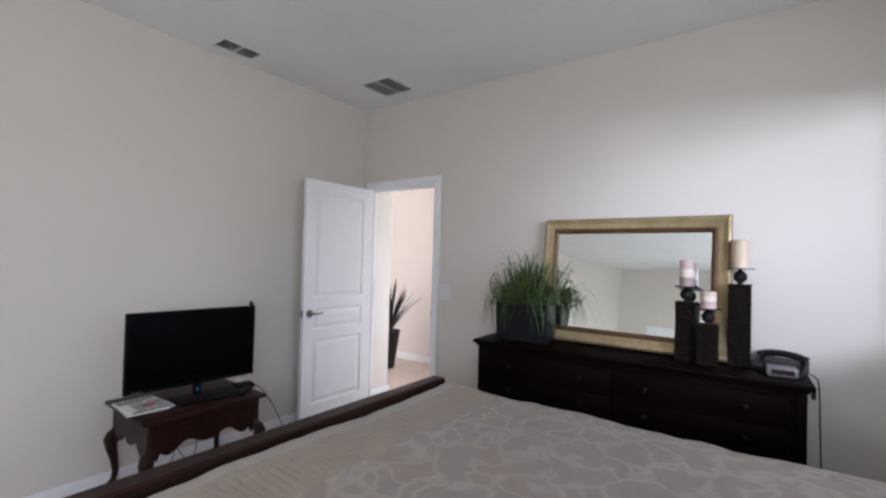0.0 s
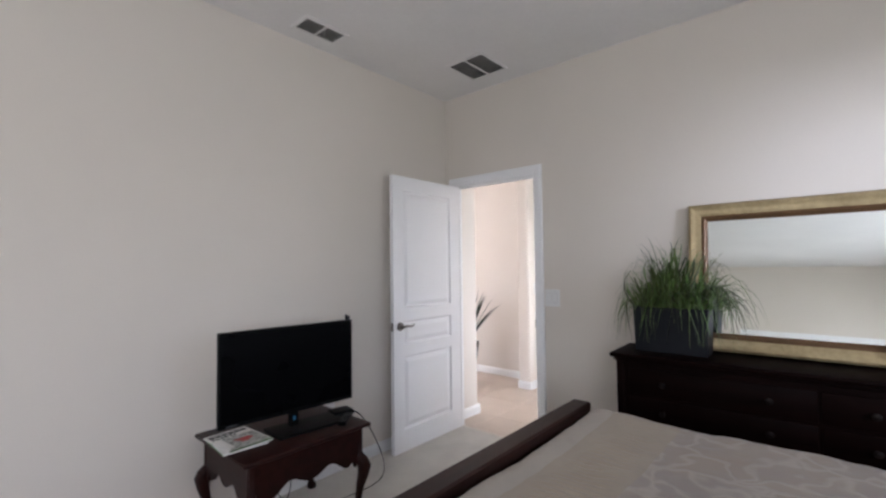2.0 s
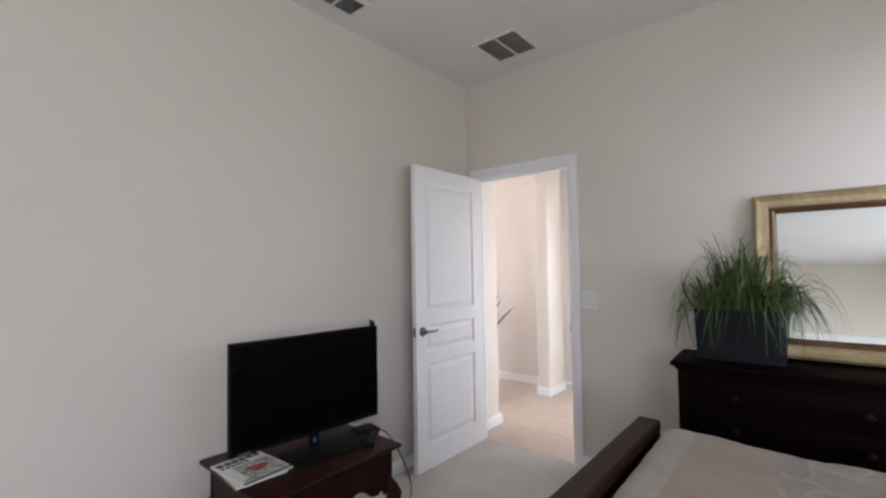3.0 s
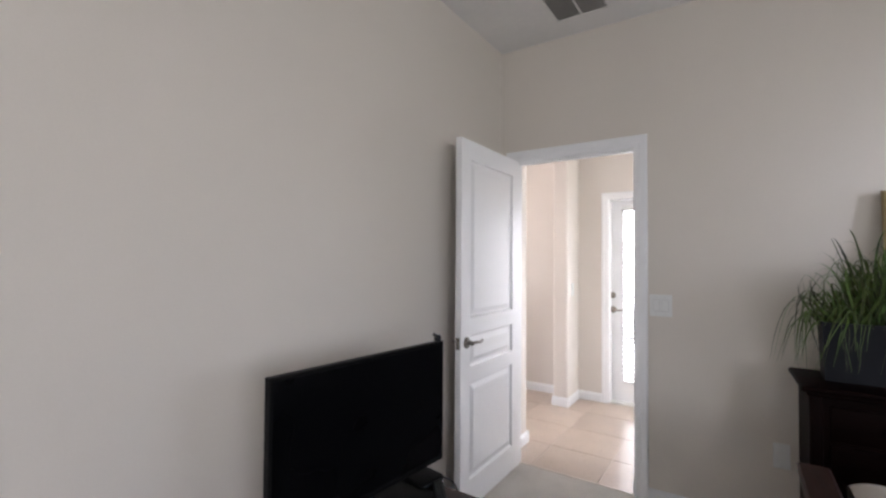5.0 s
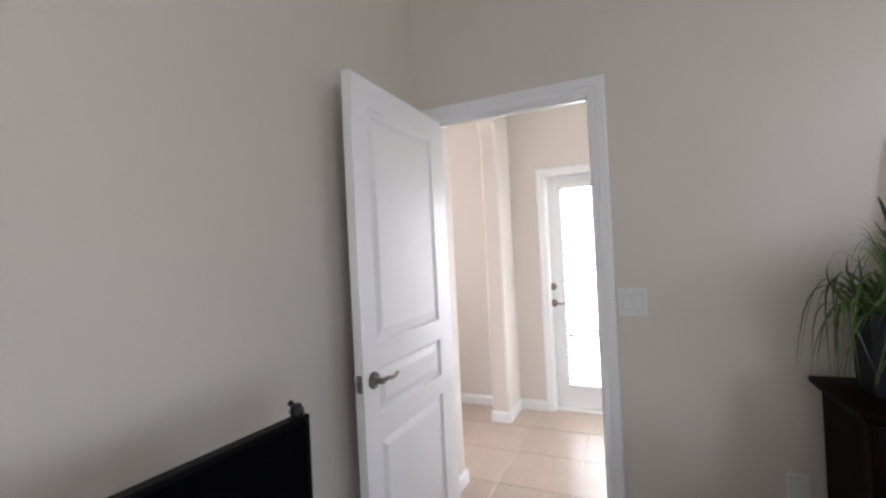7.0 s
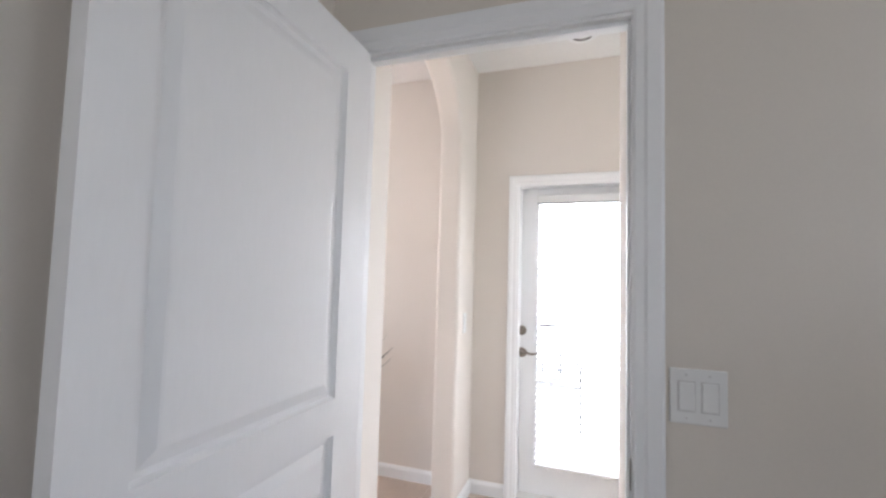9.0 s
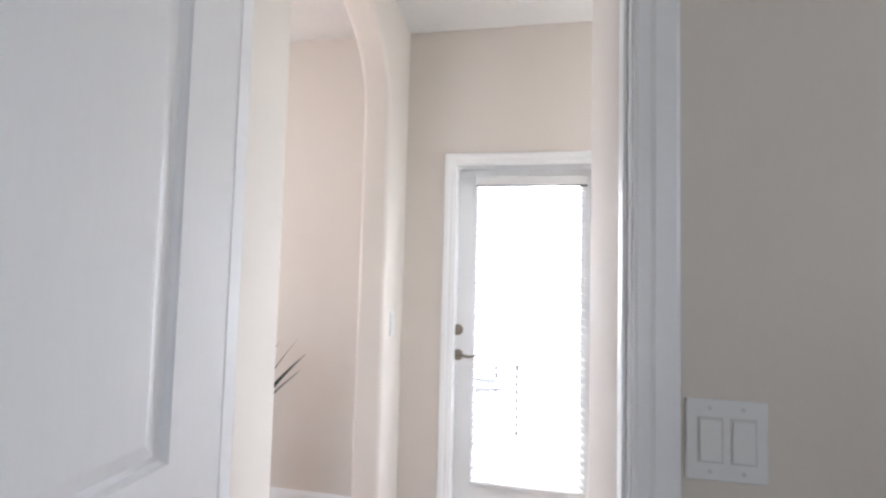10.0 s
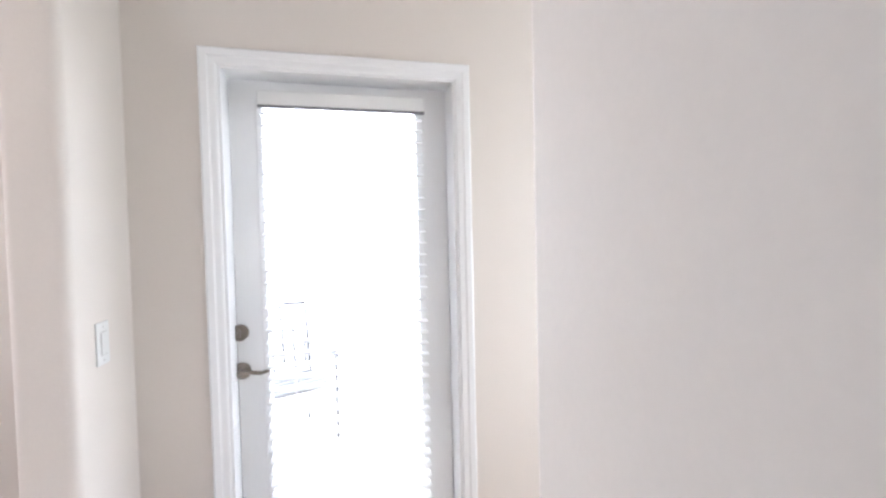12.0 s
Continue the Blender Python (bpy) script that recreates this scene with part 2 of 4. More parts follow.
def finish(bm, name, mat, smooth=False, angle=None):
    bmesh.ops.recalc_face_normals(bm, faces=bm.faces)
    me = bpy.data.meshes.new(name)
    for f in bm.faces:
        f.smooth = smooth
    if smooth and angle:
        for e in bm.edges:
            if len(e.link_faces) == 2 and e.calc_face_angle() > radians(angle):
                e.smooth = False
    bm.to_mesh(me)
    bm.free()
    me.materials.append(mat)
    return me


def part(name, bm, mat, parent, label="", smooth=False, angle=35, at=None):
    """Links a bmesh as one mesh object under a thing or a part."""
    ob = new(name, finish(bm, name, mat, smooth, angle))
    ob.parent = parent
    if at is not None:
        ob.matrix_local = at
    return tagged(ob, label) if label else ob


def thing(name, label, category, m=Matrix(), group=""):
    ob = new(name)
    ob.empty_display_size = 0.1
    ob.matrix_world = m
    return tagged(ob, label, category, group)


def single(name, bm, mat, label, category, m=Matrix(), kind="", smooth=False, angle=35, group=""):
    ob = new(name, finish(bm, name, mat, smooth, angle))
    ob.matrix_world = m
    return tagged(ob, label, category, group, kind)


def structure(name, bm, mat, label, category, smooth=False, angle=35):
    return single(name, bm, mat, label, category, kind="structure", smooth=smooth, angle=angle)


def box(bm, x0, x1, y0, y1, z0, z1, bevel=0.0, seg=2, m=None):
    v = [bm.verts.new(p) for p in ((x0, y0, z0), (x1, y0, z0), (x1, y1, z0), (x0, y1, z0), (x0, y0, z1), (x1, y0, z1), (x1, y1, z1), (x0, y1, z1))]
    fs = [bm.faces.new([v[i] for i in q]) for q in ((0, 3, 2, 1), (4, 5, 6, 7), (0, 1, 5, 4), (1, 2, 6, 5), (2, 3, 7, 6), (3, 0, 4, 7))]
    if bevel:
        es = list({e for f in fs for e in f.edges})
        r = bmesh.ops.bevel(bm, geom=es, offset=bevel, segments=seg, profile=0.5, affect="EDGES")
        v = list({w for f in r["faces"] for w in f.verts} | {w for w in v if w.is_valid})
    if m is not None:
        bmesh.ops.transform(bm, matrix=m, verts=[w for w in v if w.is_valid])
    return bm


def boxes(*rows, bevel=0.0, seg=2):
    bm = bmesh.new()
    for r in rows:
        box(bm, *r, bevel=bevel, seg=seg)
    return bm


def one(x0, x1, y0, y1, z0, z1, bevel=0.003, seg=2):
    return box(bmesh.new(), x0, x1, y0, y1, z0, z1, bevel, seg)


def rings(bm, loops, close_ends=True, closed=True):
    """Skins a row of vertex loops."""
    made = [[bm.verts.new(p) for p in loop] for loop in loops]
    k = len(made[0])
    for a, b in zip(made, made[1:]):
        for i in range(k if closed else k - 1):
            j = (i + 1) % k
            bm.faces.new((a[i], a[j], b[j], b[i]))
    if close_ends:
        bm.faces.new(made[0][::-1])
        bm.faces.new(made[-1])
    return bm


def lathe(profile, n=32, bm=None, m=None):
    """Turns (radius, height) rows about z."""
    bm = bm or bmesh.new()
    loops = [[(r * math.cos(2 * math.pi * i / n), r * math.sin(2 * math.pi * i / n), z) for i in range(n)] for r, z in profile]
    if m is not None:
        loops = [[m @ Vector(p) for p in lp] for lp in loops]
    return rings(bm, loops)


def prism(points, lift):
    """Extrudes a flat outline given as 3D points along a vector."""
    bm = bmesh.new()
    f = bm.faces.new([bm.verts.new(p) for p in points])
    r = bmesh.ops.extrude_face_region(bm, geom=[f])
    bmesh.ops.translate(bm, vec=lift, verts=[g for g in r["geom"] if isinstance(g, bmesh.types.BMVert)])
    return bm


def tube(points, radius, n=8, bm=None, taper=None):
    """A round tube along points."""
    bm = bm or bmesh.new()
    pts = [Vector(p) for p in points]
    loops = []
    up = Vector((0, 0, 1))
    for i, p in enumerate(pts):
        d = (pts[min(i + 1, len(pts) - 1)] - pts[max(i - 1, 0)]).normalized()
        side = d.cross(up)
        side = side.normalized() if side.length > 1e-3 else Vector((1, 0, 0))
        nor = side.cross(d).normalized()
        r = radius * (taper[i] if taper else 1)
        loops.append([p + r * (math.cos(a) * side + math.sin(a) * nor) for a in (2 * math.pi * k / n for k in range(n))])
    return rings(bm, loops)


def smooth_path(points, per=6):
    """Catmull-Rom points through the given ones."""
    p = [Vector(q) for q in points]
    p = [2 * p[0] - p[1], *p, 2 * p[-1] - p[-2]]
    out = []
    for i in range(1, len(p) - 2):
        for k in range(per):
            t = k / per
            a, b, c, d = p[i - 1:i + 3]
            out.append(0.5 * ((2 * b) + (c - a) * t + (2 * a - 5 * b + 4 * c - d) * t * t + (3 * b - a - 3 * c + d) * t ** 3))
    return out + [p[-2]]


# ---- large structure ----
XW, XE, YN, YS, CEIL = -3.685, 0.45, 4.545, -1.95, 2.832
YN2 = 4.596                       # hall side of the bedroom's north wall
DX0, DX1, DTOP = -3.580, -2.811, 2.058   # bedroom door opening
HXL, HXL2, HXR = -3.658, -3.800, -2.826     # hall faces
YX, HCEIL = 6.235, 2.77                  # exterior wall's inner face, hall ceiling
A0, A1, SPRING, RISE = 4.935, 5.89, 2.20, 0.385        # arch opening
EX0, EX1, ETOP = -3.372, -2.528, 1.99    # exterior door opening
LXW, LYS = LIVING_W, 0.5                     # living room

structure("wall_west", boxes((XW - 0.115, XW, -1.05, YN, -0.1, CEIL)), M_WALL, "warm white painted bedroom wall behind the television", "wall")
structure("wall_angled", prism([(XW, -1.05, -0.1), (-2.88, YS, -0.1), (-2.88, YS - 0.15, -0.1), (XW - 0.115, YS - 0.15, -0.1), (XW - 0.115, -1.05, -0.1)], (0, 0, CEIL + 0.1)), M_WALL, "plain warm white painted wall across the room's corner", "wall")
structure("wall_north", boxes((XW - 0.115, DX0, YN, YN2, -0.1, CEIL), (DX1, XE + 0.15, YN, YN2, -0.1, CEIL), (DX0, DX1, YN, YN2, DTOP, CEIL)), M_WALL, "warm white painted wall with the bedroom doorway", "wall")
WY0, WY1, WZ0, WZ1 = 2.6, 3.95, 1.25, 2.27
structure("wall_east", boxes((XE, XE + 0.15, YS, -0.36, -0.1, CEIL), (XE, XE + 0.15, 1.06, WY0, -0.1, CEIL), (XE, XE + 0.15, -0.36, 1.06, -0.1, 0.88), (XE, XE + 0.15, -0.36, 1.06, 2.12, CEIL), (XE, XE + 0.15, WY1, YN, -0.1, CEIL), (XE, XE + 0.15, WY0, WY1, -0.1, WZ0), (XE, XE + 0.15, WY0, WY1, WZ1, CEIL)), M_WALL, "warm white painted wall with an unseen window added for daylight", "wall")
# opening added for the south fill lamp
SX0, SX1, SZ0, SZ1 = -2.20, -0.70, 0.75, 1.52
structure("wall_south", boxes((-2.88, SX0, YS - 0.15, YS, -0.1, CEIL), (SX1, XE + 0.15, YS - 0.15, YS, -0.1, CEIL), (SX0, SX1, YS - 0.15, YS, -0.1, SZ0), (SX0, SX1, YS - 0.15, YS, SZ1, CEIL)), M_WALL, "warm white painted wall with an unseen window added for daylight", "wall")
structure("ceiling_bedroom", boxes((XW - 0.115, XE + 0.15, YS - 0.15, YN2, CEIL, CEIL + 0.12)), M_CEIL, "flat textured off-white bedroom ceiling", "ceiling")
structure("floor_bedroom", boxes((XW, XE, YS, YN, -0.1, 0.006), (DX0, DX1, YN, YN + 0.020, -0.1, 0.006)), M_CARPET, "beige cut-pile bedroom carpet", "carpet")
structure("threshold", boxes((DX0, DX1, YN + 0.020, YN + 0.036, -0.1, 0.008)), M_GROUT, "pale strip between the carpet and the tiles", "threshold")

# hall and living room shell
structure("wall_hall_east", boxes((HXR, -0.8, YN2, 4.928, -0.1, HCEIL), bevel=0.012, seg=3), M_HALLWALL, "cream painted hall wall with rounded corner", "wall", smooth=True)
structure("wall_hall_end", boxes((-0.92, -0.8, 4.928, 5.08, -0.1, HCEIL), (-0.92, -0.8, 6.02, YX, -0.1, HCEIL), (-0.92, -0.8, 5.08, 6.02, -0.1, 0.62), (-0.92, -0.8, 5.08, 6.02, 2.0, HCEIL)), M_HALLWALL, "cream painted wall closing the hall", "wall")
structure("wall_exterior", boxes((LXW, -8.0, YX, YX + 0.2, -0.1, CEIL), (-8.0, -5.6, YX, YX + 0.2, 2.2, CEIL), (-5.6, EX0, YX, YX + 0.2, -0.1, CEIL), (EX1, -0.8, YX, YX + 0.2, -0.1, CEIL), (EX0, EX1, YX, YX + 0.2, ETOP, CEIL)), M_HALLWALL, "cream painted outer wall with the glazed door", "wall")


def arch_wall():
    cy, r = (A0 + A1) / 2, (A1 - A0) / 2
    pts = [(HXL2, YN2, -0.1), (HXL2, YN2, HCEIL), (HXL2, YX, HCEIL), (HXL2, YX, -0.1), (HXL2, A1, -0.1)]
    pts += [(HXL2, cy + r * math.cos(math.pi * k / 28), SPRING + RISE * math.sin(math.pi * k / 28)) for k in range(29)]
    pts += [(HXL2, A0, -0.1)]
    bm = prism(pts, (HXL - HXL2, 0, 0))
    es = [e for e in bm.edges if all(A0 - 1e-4 < v.co.y < A1 + 1e-4 and v.co.z < HCEIL - 0.01 for v in e.verts) and abs(e.verts[0].co.x - e.verts[1].co.x) < 1e-5 and e.calc_length() > 0.001 and not all(v.co.z < -0.05 for v in e.verts)]
    bmesh.ops.bevel(bm, geom=es, offset=0.026, segments=6, profile=0.5, affect="EDGES")
    return bm


structure("wall_arch", arch_wall(), M_HALLWALL, "cream wall with round-headed archway and soft corners", "wall", smooth=True, angle=40)
structure("wall_living_south", boxes((LXW, -7.5, LYS - 0.15, LYS, -0.1, CEIL), (-4.9, XW - 0.115, LYS - 0.15, LYS, -0.1, CEIL), (-7.5, -4.9, LYS - 0.15, LYS, -0.1, 0.35), (-7.5, -4.9, LYS - 0.15, LYS, 2.35, CEIL)), M_HALLWALL, "cream living room wall with a large window", "wall")
structure("wall_living_west", boxes((LXW - 0.12, LXW, LYS - 0.15, YX + 0.2, -0.1, CEIL)), M_HALLWALL, "cream painted living room wall", "wall")
structure("wall_living_east", boxes((-3.92, XW - 0.116, LYS - 0.15, YN2 - 0.001, -0.1, CEIL)), M_HALLWALL, "cream painted living room wall", "wall")
structure("ceiling_hall", boxes((LXW - 0.12, -3.92, LYS - 0.15, YX + 0.2, HCEIL + 0.001, HCEIL + 0.06), (-3.92, -0.8, YN2, YX + 0.2, HCEIL + 0.001, HCEIL + 0.06)), M_CEIL, "flat off-white hall and living room ceiling", "ceiling")


def window_trim(name, u0, u1, z0, z1, at, axis, face, label):
    """A flat white casing with a sill round a window opening in a wall across the given axis."""
    w, d = 0.13, 0.018
    bm = bmesh.new()
    for a, b, lo, hi, k in ((u0 - w, u0, z0, z1, d), (u1, u1 + w, z0, z1, d), (u0 - w - 0.01, u1 + w + 0.01, z1, z1 + 0.20, d + 0.004), (u0 - w - 0.02, u1 + w + 0.02, z0 - 0.035, z0, d + 0.03)):
        p, q = sorted((at, at + face * k))
        box(bm, *((a, b, p, q) if axis == "y" else (p, q, a, b)), lo, hi, 0.003, 2)
    return structure(name, bm, M_TRIM, label, "window trim")


# the added window's head casing stands in for a pale band in the mirror
window_trim("fill_window_south", SX0, SX1, SZ0, SZ1, YS, "y", 1, "white casing and sill of an added back window, its head a pale band")
window_trim("window_2", WY0, WY1, WZ0, WZ1, XE, "x", -1, "white casing and sill of the window beside the bed")
# unseen window, added only to hold the second east fill lamp
window_trim("fill_window_east", -0.36, 1.06, 0.88, 2.12, XE, "x", -1, "white casing and sill of an added, unseen second side window")


def baseboard(name, runs, label="white painted baseboard"):
    """runs: (x0, y0, x1, y1, nx, ny): a straight run along a wall, with the way it faces."""
    bm = bmesh.new()
    prof = ((0, 0), (0.013, 0), (0.013, 0.062), (0.010, 0.072), (0.006, 0.078), (0.004, 0.085), (0, 0.085))
    for x0, y0, x1, y1, nx, ny in runs:
        rings(bm, [[(x + nx * d, y + ny * d, z) for d, z in prof] for x, y in ((x0, y0), (x1, y1))])
    return structure(name, bm, M_TRIM, label, "baseboard")


baseboard("baseboard_bedroom", [(XW, 1.60, XW, YN, 1, 0), (DX1 + 0.062, YN, XE, YN, 0, -1), (XW + 0.013, YN, DX0 - 0.062, YN, 0, -1), (XE, YS, XE, YN, -1, 0)])
baseboard("baseboard_hall", [(HXL, YN2, HXL, A0, 1, 0), (HXL2, A0, HXL + 0.013, A0, 0, 1), (HXL, A1, HXL, YX, 1, 0), (HXL2, A1, HXL + 0.013, A1, 0, -1), (HXL2, A1, HXL2, YX, -1, 0), (-5.6, YX, HXL2, YX, 0, -1), (HXL, YX, EX0 - 0.06, YX, 0, -1), (EX1 + 0.06, YX, -0.92, YX, 0, -1), (HXR, YN2, HXR, 4.928, -1, 0), (HXR - 0.013, 4.928, -0.92, 4.928, 0, 1)])


def casing(name, x0, x1, top, y, face, width=0.058, label="white moulded door casing"):
    """A mitred casing round an opening in a wall across y; face: the way it stands out."""
    prof = ((0, 0), (0, 0.009), (0.006, 0.012), (0.024, 0.013), (0.031, 0.017), (width - 0.008, 0.018), (width - 0.002, 0.015), (width, 0.010), (width, 0))
    loops = []
    for sx, sz in ((0, 0), (0, 1), (1, 1), (1, 0)):
        loops.append([((x1 + u if sx else x0 - u), y + face * d, (top + u) * sz) for u, d in prof])
    bm = rings(bmesh.new(), loops)
    return structure(name, bm, M_TRIM, label, "door trim")


casing("trim_bedroom_door", DX0 + 0.004, DX1 - 0.004, DTOP - 0.004, YN, -1, 0.069)
casing("trim_exterior_door", EX0, EX1, ETOP, YX, -1, 0.058)
# jamb linings with door stop
ja, jb, js = YN - 0.002, YN2 + 0.002, YN + 0.018
structure("jamb_bedroom_door", boxes((DX0, DX0 + 0.012, ja, jb, 0, DTOP), (DX1 - 0.008, DX1, ja, jb, 0, DTOP), (DX0 + 0.012, DX1 - 0.008, ja, jb, DTOP - 0.012, DTOP), (DX0 + 0.012, DX0 + 0.024, js, jb, 0, DTOP - 0.012), (DX1 - 0.016, DX1 - 0.008, js, jb, 0, DTOP - 0.012), (DX0 + 0.024, DX1 - 0.016, js, jb, DTOP - 0.024, DTOP - 0.012), bevel=0.0015, seg=1), M_TRIM, "white painted door jamb with stop", "door frame")
structure("jamb_exterior_door", boxes((EX0, EX0 + 0.010, YX - 0.002, YX + 0.2, 0, ETOP), (EX1 - 0.010, EX1, YX - 0.002, YX + 0.2, 0, ETOP), (EX0 + 0.010, EX1 - 0.010, YX - 0.002, YX + 0.2, ETOP - 0.010, ETOP)), M_TRIM, "white painted outer door jamb", "door frame")
structure("sill_exterior_door", boxes((EX0, EX1, YX + 0.02, YX + 0.22, -0.1, 0.012)), M_PAPER, "pale metal door sill", "door sill")

# ---- doors ----


def panel_face(bm, w, h, panels, depth_at, sign):
    """One face of a moulded door in the u-z plane, with raised panels in sunk frames. depth_at: face's place; sign: outward way."""
    us = sorted({0, w, *[p[0] for p in panels], *[p[1] for p in panels]})
    zs = sorted({0, h, *[p[2] for p in panels], *[p[3] for p in panels]})
    inside = lambda u, z: any(p[0] < u < p[1] and p[2] < z < p[3] for p in panels)
    for u0, u1 in zip(us, us[1:]):
        for z0, z1 in zip(zs, zs[1:]):
            if not inside((u0 + u1) / 2, (z0 + z1) / 2):
                bm.faces.new([bm.verts.new((u, depth_at, z)) for u, z in ((u0, z0), (u1, z0), (u1, z1), (u0, z1))])
    for u0, u1, z0, z1 in panels:
        steps = ((0, 0), (0.002, -0.005), (0.007, -0.0125), (0.018, -0.013), (0.044, -0.004), (0.050, -0.0035))
        loops = [[(u, depth_at + sign * d, z) for u, z in ((u0 + i, z0 + i), (u1 - i, z0 + i), (u1 - i, z1 - i), (u0 + i, z1 - i))] for i, d in steps]
        made = [[bm.verts.new(p) for p in lp] for lp in loops]
        for a, b in zip(made, made[1:]):
            for i in range(4):
                bm.faces.new((a[i], a[(i + 1) % 4], b[(i + 1) % 4], b[i]))
        bm.faces.new(made[-1])


def lever_set(parent, m, way=1, mat=None, drop=0.0):
    """A round rose with a lever handle; local x: along the lever, y: out of the door."""
    mat = mat or M_BRONZE
    r90 = Matrix.Rotation(radians(-90), 4, "X")
    handle = part("lever_handle", lathe([(0.0, 0), (0.031, 0), (0.032, 0.004), (0.028, 0.010), (0.012, 0.014), (0.011, 0.045), (0.0, 0.047)], 24, m=r90), mat, parent, "satin bronze lever handle with round rose", smooth=True, at=m)
    pts = smooth_path([(0, 0.040, 0), (way * 0.03, 0.046, 0.004), (way * 0.07, 0.046, -0.002), (way * 0.105, 0.042, 0.006 - drop)], 5)
    part("lever", tube(pts, 0.008, 10, taper=[1.1 - 0.35 * i / (len(pts) - 1) for i in range(len(pts))]), mat, handle, smooth=True)
    return handle


def bedroom_door():
    w, h, t = 0.765, 2.033, 0.035
    d = thing("door_1", "white moulded three-panel bedroom door standing open", "door", pose(-3.578, 4.540, 0.012, 0, 0, -90))
    d["kind"] = "structure"
    bm = bmesh.new()
    ps = [(0.122, 0.664, 0.160, 0.690), (0.122, 0.664, 0.778, 0.950), (0.122, 0.664, 1.045, 1.925)]
    panel_face(bm, w, h, ps, t, 1)
    panel_face(bm, w, h, ps, 0, -1)
    for q in (((0, 0, 0), (0, t, 0), (0, t, h), (0, 0, h)), ((w, 0, 0), (w, 0, h), (w, t, h), (w, t, 0)), ((0, 0, 0), (w, 0, 0), (w, t, 0), (0, t, 0)), ((0, 0, h), (0, t, h), (w, t, h), (w, 0, h))):
        bm.faces.new([bm.verts.new(p) for p in q])
    bmesh.ops.remove_doubles(bm, verts=bm.verts, dist=1e-4)
    part("leaf", bm, M_DOOR, d)
    lever_set(d, pose(w - 0.062, t, 0.916), -1)
    lever_set(d, pose(w - 0.062, 0, 0.916) @ Matrix.Diagonal((1, -1, 1, 1)), -1)
    latch = part("latch_plate", one(w, w + 0.0015, 0.006, 0.029, 0.885, 0.947, 0.0005, 1), M_BRONZE, d, "bronze latch plate on the door edge")
    part("latch_bolt", one(w + 0.001, w + 0.012, 0.011, 0.024, 0.908, 0.924, 0.003, 2), M_BRONZE, latch)
    for z in (0.20, 1.02, 1.83):
        part("hinge", lathe([(0, -0.045), (0.006, -0.045), (0.006, 0.045), (0, 0.045)], 12, m=pose(0.0, -0.006, z)), M_NICKEL, d, "small metal hinge", smooth=True)
    return d


bedroom_door()
tagged(new("strike_plate", finish(one(DX1 - 0.0095, DX1 - 0.0078, YN - 0.012, YN + 0.015, 0.90, 0.965, 0.0005, 1), "strike_plate", M_BRONZE)), "small bronze strike plate on the door jamb", "strike plate", kind="structure")


def exterior_door():
    y0 = 6.338
    d = thing("door_2", "white glazed outer door with mini blind, closed", "door", pose(0, 0, 0))
    d["kind"] = "structure"
    x0, x1, z0, z1 = EX0 + 0.013, EX1 - 0.013, 0.016, ETOP - 0.013
    gx0, gx1, gz0, gz1 = -3.246, -2.668, 0.195, 1.89
    part("leaf", boxes((x0, gx0, y0, y0 + 0.045, z0, z1), (gx1, x1, y0, y0 + 0.045, z0, z1), (gx0, gx1, y0, y0 + 0.045, z0, gz0), (gx0, gx1, y0, y0 + 0.045, gz1, z1)), M_DOOR, d)
    f = 0.022
    part("glazing_frame", boxes((gx0 - f, gx0, y0 - 0.008, y0, gz0 - f, gz1 + f), (gx1, gx1 + f, y0 - 0.008, y0, gz0 - f, gz1 + f), (gx0, gx1, y0 - 0.008, y0, gz0 - f, gz0), (gx0, gx1, y0 - 0.008, y0, gz1, gz1 + f), bevel=0.003), M_TRIM, d)
    pane = part("pane", boxes((gx0, gx1, y0 + 0.020, y0 + 0.026, gz0, gz1)), M_GLASS, d, "clear glass pane")
    pane.visible_shadow = False
    lever_set(d, pose(-3.346, y0, 0.900) @ Matrix.Diagonal((1, -1, 1, 1)), 1, M_NICKEL)
    bolt = part("deadbolt", lathe([(0, 0), (0.031, 0), (0.031, 0.010), (0.027, 0.016), (0, 0.017)], 24, m=Matrix.Rotation(radians(90), 4, "X")), M_NICKEL, d, "round satin deadbolt", smooth=True, at=pose(-3.349, y0, 1.043))
    part("thumb_turn", one(-0.005, 0.005, -0.030, -0.016, -0.014, 0.014, 0.003), M_NICKEL, bolt)
    return y0


EY = exterior_door()


